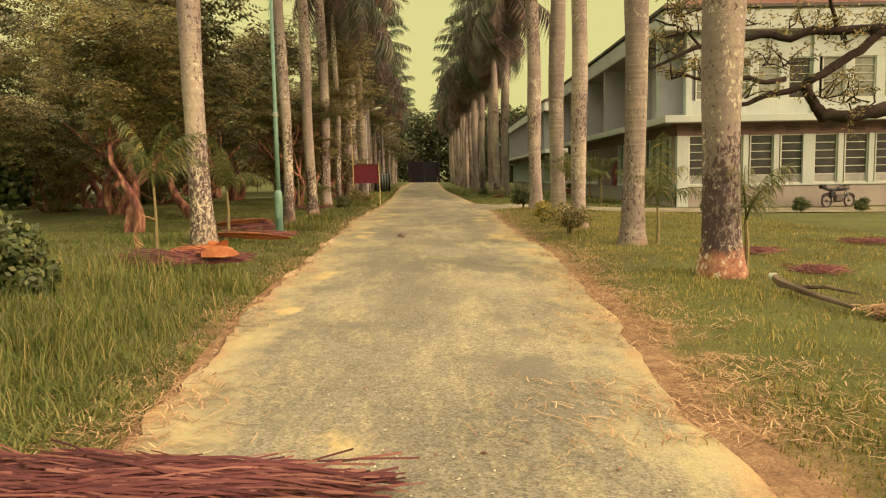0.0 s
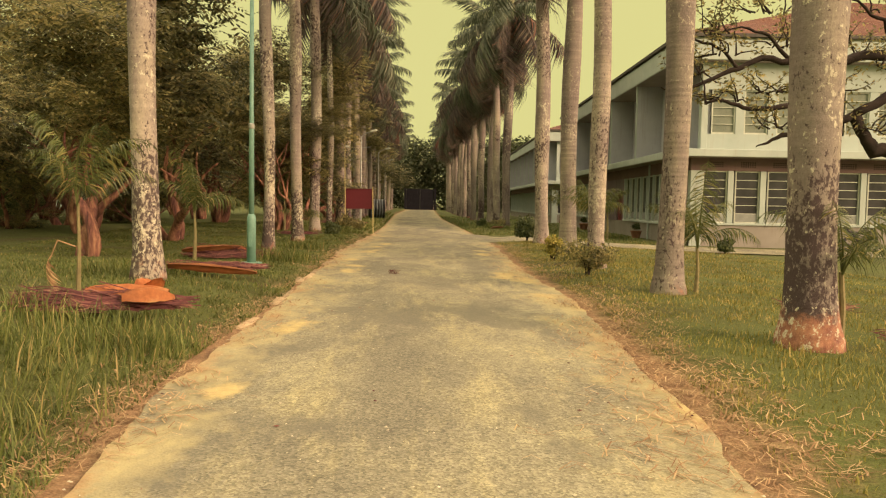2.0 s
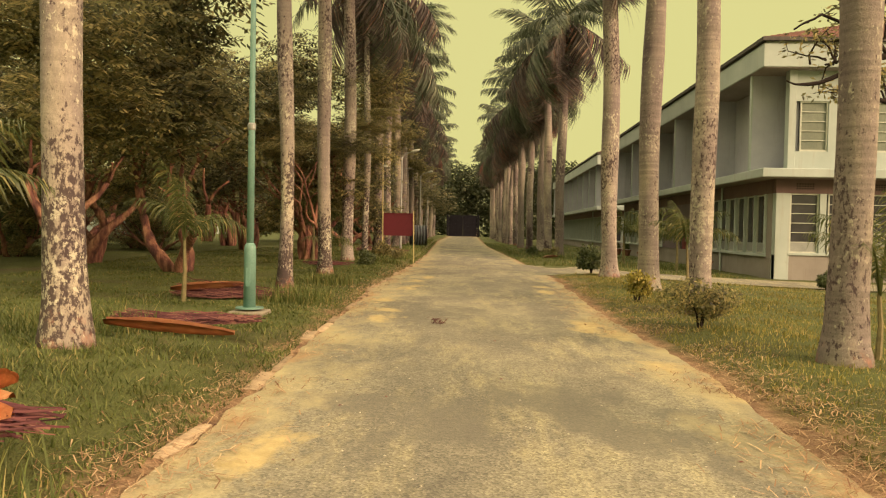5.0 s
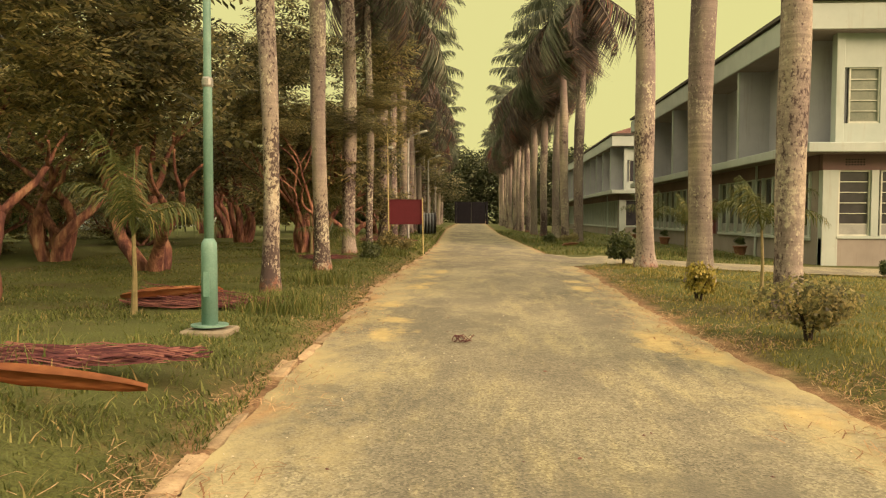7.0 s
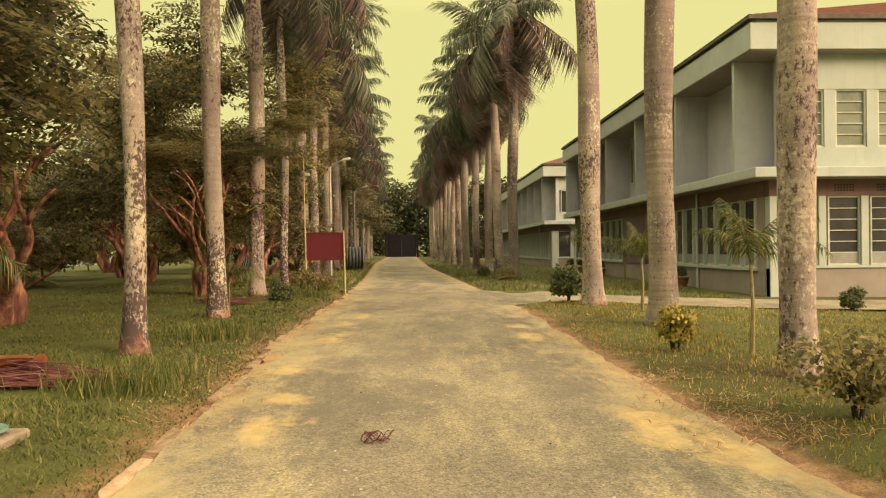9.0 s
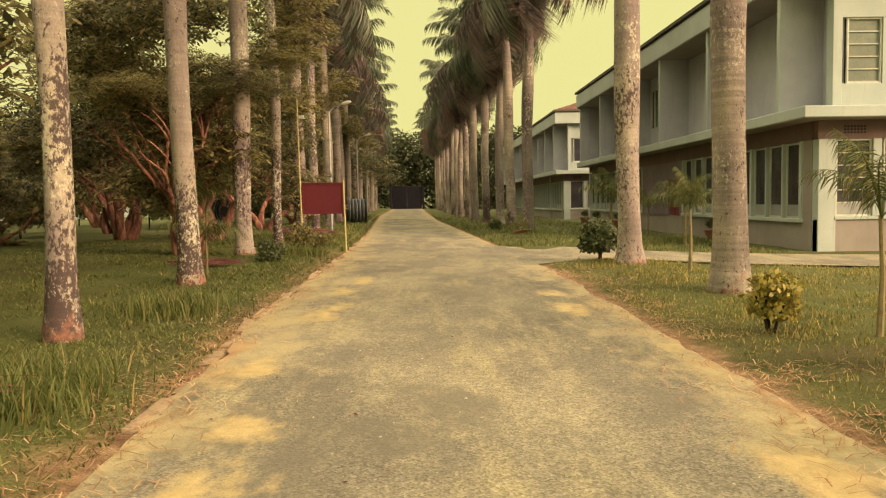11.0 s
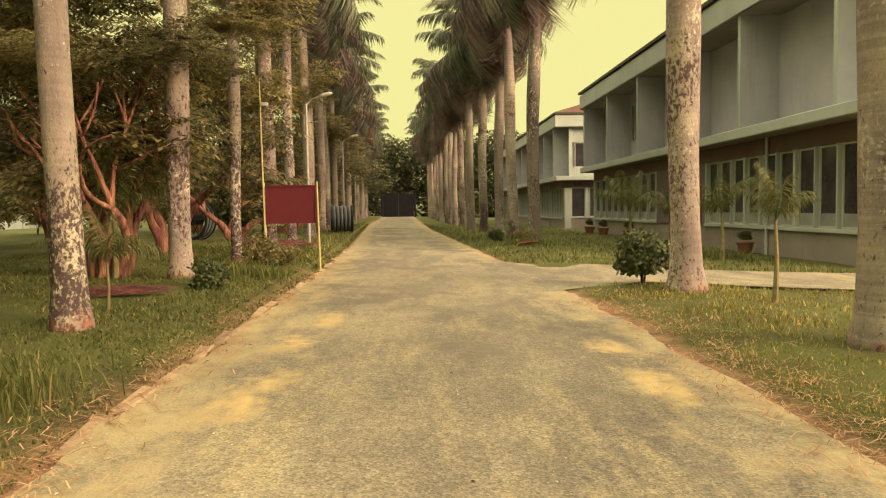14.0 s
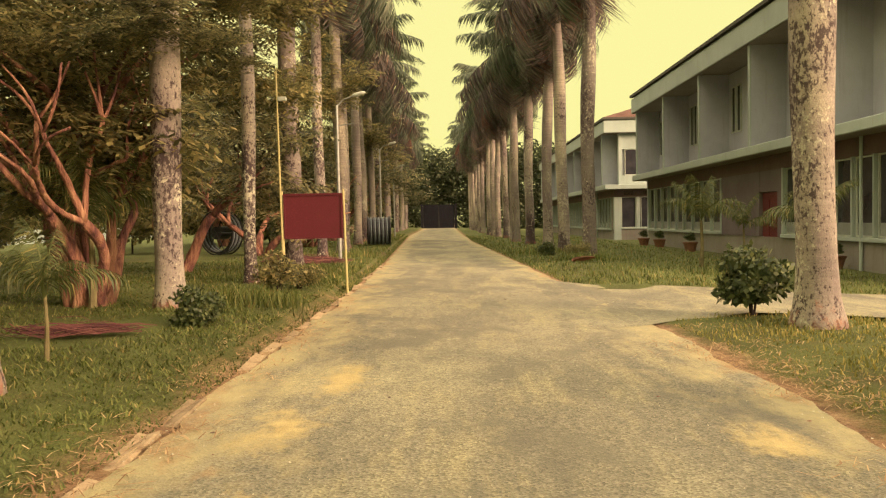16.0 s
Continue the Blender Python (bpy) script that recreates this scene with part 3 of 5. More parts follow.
def office_block(y0, bay, bays, z, xe, label, detailed):
    """West side with deep fins over a slab, south side with piers and louvred windows; y0 is the plane of the south wall."""
    g = -0.4
    L = bay * bays
    yf = y0 + 1.2
    yn = yf + L
    B = thing("office_building", pose(0, 0, z), label, "building")
    # structure
    wl = bmesh.new()
    box(wl, 12.78, 13.0, y0 + 0.3, yn - 0.2, g, 0.5)
    # brown of the south band, reused for the dark zone under the slab
    part("lintel_wall", boxed(12.78, 13.0, y0 + 0.3, yn - 0.2, 3.0, 3.55), M_BROWN, B)
    door_at = y0 + 12.0
    solid = [(y0 + 11.7 + 1.9, y0 + 17.7)] if detailed else []
    for a, b2 in solid:
        part("solid_wall", boxed(12.74, 13.0, a, b2, 0.502, 2.998), M_LILAC, B)
    if detailed:
        part("door_side_wall", boxed(12.76, 13.0, y0 + 11.6, door_at, 0.502, 2.998), M_LILAC, B)
        part("door_head_wall", boxed(12.76, 13.0, door_at, y0 + 13.6, 2.2, 2.998), M_LILAC, B)
    part("ground_floor_wall", wl, M_PLINTH, B)
    part("north_wall", boxed(12.78, xe, yn - 0.2, yn, g, 7.7), M_GREY, B)
    part("east_wall", boxed(xe - 0.2, xe, y0 + 0.25, yn - 0.2, g, 7.7), M_GREY, B)
    part("upper_wall", boxed(13.5, 13.7, y0 + 0.25, yn - 0.2, 3.9, 7.7), M_GREY, B)
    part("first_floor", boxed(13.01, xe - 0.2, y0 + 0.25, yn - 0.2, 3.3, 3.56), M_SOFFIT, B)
    part("corner_wall", boxed(12.79, 13.0, y0 + 0.302, y0 + 0.86, 0.5, 3.0), M_PLINTH, B)
    # slab with a pale edge, roof overhang
    sl = bmesh.new()
    box(sl, 12.0, xe + 0.6, y0 - 0.75, yn + 0.5, 3.57, 3.9, 0.02)
    part("balcony_slab", sl, M_WHITE, B, "white painted concrete slab edge")
    # thin sheet under the slab, coloured for the shade there
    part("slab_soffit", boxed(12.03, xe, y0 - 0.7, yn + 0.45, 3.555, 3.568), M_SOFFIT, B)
    rf = boxed(12.0, xe + 0.6, y0 - 0.5, yn + 0.6, 7.75, 8.62, 0.015)
    part("fascia", rf, M_WHITE, B, "pale green-white roof fascia")
    # the roof overhang's underside gets the same shade-toned colour
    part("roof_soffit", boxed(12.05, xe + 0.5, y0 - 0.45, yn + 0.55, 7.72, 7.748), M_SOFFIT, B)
    gt = bmesh.new()
    box(gt, 11.92, 12.1, y0 - 0.6, yn + 0.7, 8.72, 8.86)
    box(gt, 12.1, xe + 0.7, y0 - 0.6, y0 - 0.42, 8.72, 8.86)
    part("gutter", gt, M_GUTTER, B)
    rec = bmesh.new()
    box(rec, 12.12, xe + 0.5, y0 - 0.4, yn + 0.5, 8.62, 8.75)
    part("roof_upstand", rec, M_SLAT, B)
    # hipped tile roof in courses
    ro = bmesh.new()
    x0r, x1r, ya, yb, zr = 12.0, xe + 0.7, y0 - 0.5, yn + 0.6, 8.87
    rise = 0.36
    n = 42
    depth = (x1r - x0r) / 2
    ring = []
    for i in range(n + 1):
        d = depth * 0.98 * i / n
        for lift in (0.0, 0.025):
            if i == n and lift:
                continue
            zz = zr + d * rise + lift
            ring.append([ro.verts.new(p) for p in ((x0r + d, ya + d, zz), (x1r - d, ya + d, zz), (x1r - d, max(yb - d, ya + d + 0.05), zz), (x0r + d, max(yb - d, ya + d + 0.05), zz))])
    for a, b2 in zip(ring, ring[1:]):
        for k in range(4):
            ro.faces.new((a[k], a[(k + 1) % 4], b2[(k + 1) % 4], b2[k]))
    part("roof", ro, M_TILE, B, "red clay tile hip roof")
    # fins of the west side
    for i in range(bays + 1):
        y = yf + bay * i
        fin = part("fin", boxed(12.2, 13.5, y - 0.09, y + 0.09, 3.902, 7.718), M_GREY, B)
        part("fin_edge", boxed(12.14, 12.198, y - 0.1, y + 0.1, 3.902, 7.718), M_WHITE, fin, "white painted fin edge")
    for i in range(2 if detailed else 0, bays):
        yb2 = yf + bay * (i + 1)
        for k in (0, 1):
            louvre_window(B, "y", yb2 - 1.65 + 0.62 * k, yb2 - 1.65 + 0.62 * k + 0.48, 13.38, 5.0, 7.05, 0)
    # ground-floor glazing on the west side
    def band(ya, yb, n, broad):
        part("window_sill", boxed(12.68, 12.98, ya - 0.1, yb + 0.1, 0.5, 0.62, 0.01), M_WHITE, B)
        step = (yb - ya) / n
        for i in range(n + 1):
            wd = 0.075 if broad and i % broad == 0 else 0.035
            part("mullion", boxed(12.72, 12.95, ya + i * step - wd, ya + i * step + wd, 0.62, 3.0), M_WHITE, B)
        for i in range(n):
            louvre_window(B, "y", ya + i * step + 0.06, ya + (i + 1) * step - 0.06, 12.78, 0.63, 2.99, 4 if broad == 2 else 0, 0.42)
    if detailed:
        band(y0 + 0.9, y0 + 11.5, 9, 3)
        band(y0 + 17.8, yn - 0.5, 9, 4)
        d = part("door", boxed(12.86, 12.92, door_at + 0.05, door_at + 1.55, g + 0.2, 2.18), M_DOOR, B, "dark red double door")
        for k in range(2):
            part("door_panel", boxed(12.835, 12.858, door_at + 0.15 + 0.75 * k, door_at + 0.7 + 0.75 * k, 0.3, 1.9), M_DOOR, d)
        part("door_handle", boxed(12.8, 12.834, door_at + 0.74, door_at + 0.78, 0.9, 1.1), M_STEEL, d)
    else:
        band(y0 + 0.9, yn - 0.5, int((L) / 1.25), 4)
    # south side
    part("south_plinth", boxed(12.8, xe, y0, y0 + 0.25, g, 0.6), M_PLINTH, B)
    part("corner_pier", boxed(12.8, 13.34, y0 - 0.04, y0 + 0.3, g, 2.998, 0.01), M_WHITE, B, "white painted corner pier")
    part("lintel_band", boxed(12.8, xe, y0, y0 + 0.25, 3.0, 3.55), M_BROWN, B, "brown band with lattice vents")
    part("south_sill", boxed(13.3, xe, y0 - 0.06, y0 + 0.25, 0.6, 0.7, 0.01), M_WHITE, B)
    part("south_upper_sill", boxed(13.4, xe, y0, y0 + 0.25, 3.902, 4.62), M_WHITE, B)
    part("south_upper_wall", boxed(13.4, xe, y0, y0 + 0.25, 6.55, 7.72), M_WHITE, B)
    x = 13.37
    k = 0
    while x < min(xe - 2, 40 if detailed else 22):
        if k % 4 == 0:
            cx = x - 0.02
            part("column", boxed(cx - 0.2, cx + 0.08, y0 - 0.1, y0 + 0.28, 3.902, 7.718, 0.01), M_WHITE, B)
            if k:
                part("pier", boxed(x - 0.56, x - 0.02, y0 - 0.04, y0 + 0.28, 0.702, 2.998, 0.01), M_WHITE, B)
        louvre_window(B, "x", x, x + 1.08, y0, 0.702, 2.998, 5 if detailed else 0, 0.4 if detailed else 0.0)
        part("mullion", boxed(x + 1.09, x + 1.35, y0 - 0.02, y0 + 0.25, 0.702, 2.998, 0.01), M_WHITE, B)
        # near-black blocks on the band, painted as the shade inside vent holes
        vt = bmesh.new()
        for a in range(7):
            for c in range(3):
                box(vt, x + 0.2 + a * 0.1, x + 0.26 + a * 0.1, y0 - 0.004, y0 + 0.02, 3.16 + c * 0.09, 3.21 + c * 0.09)
        tagged(part("lattice_vent", vt, M_ROOMSHADE, B), kind="stuff")
        louvre_window(B, "x", x + 0.28, x + 1.32, y0, 4.62, 6.55, 5 if detailed else 0, pane=M_PANE_GREEN if k % 4 < 3 else None)
        part("upper_mullion", boxed(x + 1.33, x + 1.7, y0 + 0.01, y0 + 0.25, 4.62, 6.55), M_WHITE, B)
        k += 1
        x += 1.44 + (0.14 if k % 4 == 0 else 0)
    # downpipe
    part("downpipe", tube([(12.7, y0 + 6.2, 3.55), (12.7, y0 + 6.2, g)], [0.05, 0.05], 8), M_WHITE, B)
    return B


office_block(37.73, 5.92, 5, 0.0, 44, "two-storey white and grey-green building with fins and red tile roof", True)
office_block(78.4, 4.5, 9, -0.15, 44, "two-storey pale building with fins and red tile roof", False)


# ---- royal palms ----
def frond_mesh(name, length, droop, leaf, pairs, mat, rng, hang=0.5, start=0.12, wide=0.04, arc=None):
    """A feather leaf along +x that rises, then droops; leaflets hang from a tapering rib. arc: the rib's slope in degrees at its foot and its tip."""
    V, F = [], []
    pts = []
    for i in range(13):
        t = i / 12
        if arc:
            a = radians(arc[0] + (arc[1] - arc[0]) * t ** 1.3)
            pts.append((pts[-1] if pts else Vector()) + Vector((math.cos(a), 0, math.sin(a))) * (length / 12 if i else 0.0))
            continue
        pts.append(Vector((length * (t - droop * 0.28 * t * t), 0, length * (0.3 * t * (1 - droop) - droop * 0.62 * t * t))))
    def at(t):
        k = min(int(t * 12), 11)
        return pts[k].lerp(pts[k + 1], t * 12 - k)
    w = 0.035 * length / 3
    for i, p in enumerate(pts):
        r = w * (1 - 0.85 * i / 12)
        V += [(p.x, -r, p.z), (p.x, r, p.z), (p.x, 0, p.z - 1.4 * r)]
    for i in range(12):
        a = i * 3
        F += [(a, a + 1, a + 4, a + 3), (a + 1, a + 2, a + 5, a + 4), (a + 2, a, a + 3, a + 5)]
    for i in range(pairs):
        t = start + (0.97 - start) * (i + rng.random() * 0.6) / pairs
        p = at(t)
        d = (at(min(1, t + 0.03)) - p).normalized()
        s = leaf * (0.35 + 0.65 * math.sin(math.pi * min(1, 0.15 + 0.85 * t)) ** 0.6) * (0.8 + 0.4 * rng.random())
        for sgn in (-1, 1):
            out = Vector((d.x * 0.55, sgn * (0.75 - 0.3 * rng.random()), -hang * (0.2 + rng.random())))
            out.normalize()
            mid = p + out * s * 0.55
            tip = p + out * s * 0.85 + Vector((0, 0, -s * (0.18 + 0.5 * hang * rng.random())))
            wv = d * wide * s / 0.6
            n = len(V)
            V += [tuple(p - wv * 0.6), tuple(p + wv * 0.6), tuple(mid + wv), tuple(mid - wv), tuple(tip)]
            F += [(n, n + 1, n + 2, n + 3), (n + 3, n + 2, n + 4)]
    return raw_mesh(name, V, F, mat)


rng = random.Random(11)
FR_GREEN = [frond_mesh("frond", 3.9, d, 0.85, 64, M_FROND, rng, 0.9, wide=0.026) for d in (0.45, 0.75)]
FR_DROOP = [frond_mesh("frond", 4.3, d, 1.05, 60, mt, rng, 1.9, wide=0.02) for d, mt in ((0.5, M_FRONDOLD), (0.65, M_FROND), (0.85, M_FRONDOLD), (0.6, M_FRONDOLD), (0.75, M_FRONDOLD), (0.8, M_FROND))]
FR_RED = frond_mesh("frond", 4.0, 0.7, 1.0, 50, M_FRONDRED, rng, 1.9, wide=0.02)
FR_YOUNG = [frond_mesh("leaf", 1.2, 0.5, 0.3, 38, M_FRONDYOUNG, rng, 0.6, 0.18, 0.016, arc) for arc in ((88, 35), (84, 5), (78, -25), (68, -50))]


def palm_trunk_mesh(hgt, r, rng, bark, lean):
    zs = [0, 0.08, 0.2, 0.4, 0.7, 1.1, 1.6, 2.2, 2.9, 3.7, 4.6, 5.6, 6.7, 7.9, 9.2, 10.6, 12.2]
    zs = [z for z in zs if z < hgt - 0.3] + [hgt]
    pts, rad = [], []
    for z in zs:
        f = z / hgt
        pts.append((lean[0] * f * f + 0.03 * math.sin(z * 0.9 + r * 90), lean[1] * f * f, z - 0.15 if z == 0 else z))
        rad.append(r * (1.0 + 0.5 * math.exp(-z / 0.24) + 0.05 * math.sin(z * 1.3 + r * 200) + 0.1 * math.exp(-((f - 0.45) / 0.25) ** 2) - 0.25 * max(0, f - 0.6) / 0.4))
    bm = tube(pts, rad, 18, 0.05, rng=rng)
    me = mesh_of("trunk", bm, bark)
    for p in me.polygons:
        p.use_smooth = len(p.vertices) == 4
    return me


BARKS = (M_PALMGREY, M_PALMBARK, M_PALMRED)


def royal_palm(x, y, hgt, r, seed, label, bark=0, lean=(0, 0), skirt=7, group="royal palms along the avenue"):
    rng = random.Random(seed)
    P = thing("royal_palm", pose(x, y, h(x, y), 0, 0, 0), label, "palm tree", group)
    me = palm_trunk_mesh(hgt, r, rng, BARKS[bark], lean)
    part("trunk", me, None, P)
    top = Vector((lean[0], lean[1], hgt))
    part("crownshaft", tube([top, top + Vector((0, 0, 0.5)), top + Vector((0, 0, 1.3)), top + Vector((0, 0, 1.7))], [r * 0.78, r * 0.85, r * 0.6, r * 0.3], 12), M_SHAFT, P, smooth=True)
    crown = top + Vector((0, 0, 1.45))
    n = 11
    for i in range(n):
        a = 360 * i / n + rng.uniform(-14, 14)
        f = part("frond", rng.choice(FR_GREEN), None, P)
        f.matrix_local = Matrix.Translation(crown) @ pose(0, 0, 0, rng.uniform(-12, 12), rng.uniform(-45, 30), a) @ Matrix.Scale(rng.uniform(0.85, 1.1), 4)
    for i in range(skirt):
        a = 360 * i / skirt + rng.uniform(-20, 20)
        f = part("frond", FR_RED if rng.random() < 0.06 else rng.choice(FR_DROOP), None, P, "old brown drooping frond")
        f.matrix_local = Matrix.Translation(crown - Vector((0, 0, 0.25))) @ pose(0, 0, 0, rng.uniform(-15, 15), rng.uniform(22, 48) if i % 3 == 0 else rng.uniform(46, 78), a) @ Matrix.Scale(rng.uniform(0.85, 1.2), 4)
    return P


LBL_R = "tall royal palm with grey ringed trunk beside the avenue"
LBL_L = "tall royal palm with blotched lichened trunk in the grass"
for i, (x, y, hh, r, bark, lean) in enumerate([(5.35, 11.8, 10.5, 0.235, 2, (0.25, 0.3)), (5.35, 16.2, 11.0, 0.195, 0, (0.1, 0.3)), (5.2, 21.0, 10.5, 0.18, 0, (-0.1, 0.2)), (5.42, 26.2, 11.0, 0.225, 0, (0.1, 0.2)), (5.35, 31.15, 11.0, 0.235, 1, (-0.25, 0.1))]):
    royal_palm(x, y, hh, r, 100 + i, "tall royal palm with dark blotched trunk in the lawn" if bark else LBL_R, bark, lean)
rng = random.Random(5)
y = 47.8
i = 0
while y < 142:
    x = float(np.interp(y, [47, 62, 85, 147], [5.5, 4.9, 4.3, 3.0]))
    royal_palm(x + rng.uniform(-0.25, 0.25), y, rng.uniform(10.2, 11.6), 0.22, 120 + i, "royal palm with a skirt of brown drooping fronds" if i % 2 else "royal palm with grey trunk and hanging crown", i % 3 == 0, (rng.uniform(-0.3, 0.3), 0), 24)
    y += 4.7 + rng.uniform(-0.4, 0.4)
    i += 1
for i, (x, y, hh, r, lean) in enumerate([(-2.12, 14.3, 11.0, 0.165, (-0.35, 0.3)), (-2.5, 23.05, 10.5, 0.135, (-0.3, 0.2)), (-2.65, 27.5, 11.0, 0.16, (-0.3, 0.1)), (-2.82, 32.0, 10.5, 0.18, (-0.1, 0.1)), (-2.91, 36.3, 9.5, 0.115, (-0.1, 0.1)), (-3.07, 40.7, 11.0, 0.21, (-0.1, 0.1)), (-3.3, 45.9, 10.0, 0.15, (-0.1, 0.1))]):
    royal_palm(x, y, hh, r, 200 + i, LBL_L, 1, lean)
y = 50.4
i = 0
while y < 142:
    x = float(np.interp(y, [49, 62, 85, 147], [-3.4, -4.0, -5.2, -6.8]))
    royal_palm(x + rng.uniform(-0.3, 0.3), y, rng.uniform(9.8, 11.4), 0.2, 220 + i, LBL_L, i % 2, (rng.uniform(-0.3, 0.3), 0), 11)
    y += 4.6 + rng.uniform(-0.4, 0.4)
    i += 1


# ---- young palms ----
def young_palm(x, y, hgt, seed, label, n=7, size=1.0, thin=0.025):
    rng = random.Random(seed)
    P = thing("young_palm", pose(x, y, ground_z(x, y)), label, "young palm", "young palms")
    part("stem", tube([(0, 0, -0.05), (0.02, 0, hgt * 0.5), (0.0, 0.02, hgt)], [thin * 1.5, thin, thin * 0.8], 7), M_YOUNGSTEM, P)
    for i in range(n):
        f = part("leaf", rng.choice(FR_YOUNG), None, P)
        f.matrix_local = Matrix.Translation((0, 0, hgt - 0.02)) @ pose(0, 0, 0, rng.uniform(-12, 12), rng.uniform(-10, 12), 360 * i / n + rng.uniform(-25, 25)) @ Matrix.Scale(size * rng.uniform(0.78, 1.08), 4)
    return P


YP = "slender young palm with yellow-green feathery leaves"
for i, (x, y, hh, n, s, th) in enumerate([(-2.3, 12.8, 1.0, 6, 1.05, 0.02), (-3.25, 19.7, 1.0, 8, 1.15, 0.03), (-2.72, 28.7, 0.6, 7, 0.8, 0.018), (-4.0, 32.2, 1.1, 9, 1.3, 0.04), (5.95, 16.75, 0.75, 8, 1.25, 0.03), (5.7, 11.85, 0.75, 7, 0.95, 0.03), (5.35, 22.5, 1.15, 7, 1.0, 0.025), (6.15, 29.8, 1.2, 10, 0.78, 0.03), (9.8, 40.5, 1.3, 8, 1.5, 0.05), (8.3, 44.5, 1.4, 8, 1.5, 0.05), (10.5, 47.0, 1.2, 7, 1.2, 0.04)]):
    young_palm(x, y, hh, 300 + i, YP, n, s, th)


# ---- broad-leaved trees on the west side ----
def crown_mesh(name, rx, ry, rz, sprays, mat, seed, leaf=0.16, lobes=9):
    """Many small leaf sprays gathered in uneven lobes, with gaps between."""
    r = np.random.RandomState(seed)
    cen = r.normal(size=(lobes, 3))
    cen /= np.linalg.norm(cen, axis=1)[:, None]
    cen *= r.uniform(0.25, 0.85, (lobes, 1)) * np.array([rx, ry, rz])
    V, F = [], []
    per = sprays // lobes
    for c in cen:
        rad = r.uniform(0.2, 0.4) * (rx + ry + rz) / 3
        p = r.normal(size=(per, 3))
        p /= np.linalg.norm(p, axis=1)[:, None]
        p = c + p * rad * r.uniform(0.35, 1.0, (per, 1)) ** 0.5 * np.array([1.2, 1.2, 0.6])
        for q in p:
            a = r.uniform(0, 2 * np.pi)
            d = np.array([math.cos(a), math.sin(a), r.uniform(-0.5, 0.15)])
            s = np.array([-math.sin(a), math.cos(a), r.uniform(-0.3, 0.3)])
            L = leaf * r.uniform(0.8, 1.6)
            for k in range(4):
                base = q + d * L * 0.62 * k
                for sg in (-1, 1):
                    o = (s * sg * 0.9 + d * 0.45) * L * (1.0 - 0.13 * k)
                    w = d * L * 0.2
                    dn = np.array([0, 0, -0.22 * L * r.random_sample()])
                    n = len(V)
                    V += [tuple(base), tuple(base + o * 0.55 + w + dn), tuple(base + o + dn * 2), tuple(base + o * 0.5 - w + dn)]
                    F.append((n, n + 1, n + 2, n + 3))
    return raw_mesh(name, V, F, mat)


CROWNS = [crown_mesh("crown", 2.9, 2.9, 2.2, 860, M_LEAF, 1, 0.18, 14), crown_mesh("crown", 3.2, 2.8, 2.0, 860, M_LEAFLIGHT, 2, 0.18, 14), crown_mesh("crown", 2.8, 3.1, 2.1, 860, M_LEAFLIGHT, 3, 0.18, 14)]


def grow(bm, p, d, length, r, depth, rng, tips):
    """A knotty limb that wanders, then forks."""
    pts, rad = [p], [r]
    n = 9 if depth else 5
    turn = Vector((rng.uniform(-1, 1), rng.uniform(-1, 1), 0)) * 0.16
    for i in range(n):
        if i % 3 == 2:
            turn = Vector((rng.uniform(-1, 1), rng.uniform(-1, 1), rng.uniform(-0.3, 0.5))) * 0.2
        d = (d + turn + Vector((rng.uniform(-1, 1), rng.uniform(-1, 1), rng.uniform(-0.2, 0.5))) * 0.07).normalized()
        p = p + d * length / n
        pts.append(p)
        rad.append(r * (1 - 0.42 * (i + 1) / n) * rng.uniform(0.9, 1.14))
    tube(pts, rad, 9 if depth else 6, 0.3, bm=bm, rng=rng)
    if depth <= 0:
        tips.append(p)
        return
    for k in range(rng.choice((2, 2, 3))):
        nd = (d + Vector((rng.uniform(-0.9, 0.9), rng.uniform(-0.9, 0.9), rng.uniform(-0.1, 0.5)))).normalized()
        grow(bm, p, nd, length * rng.uniform(0.6, 0.85), rad[-1] * 0.8, depth - 1, rng, tips)


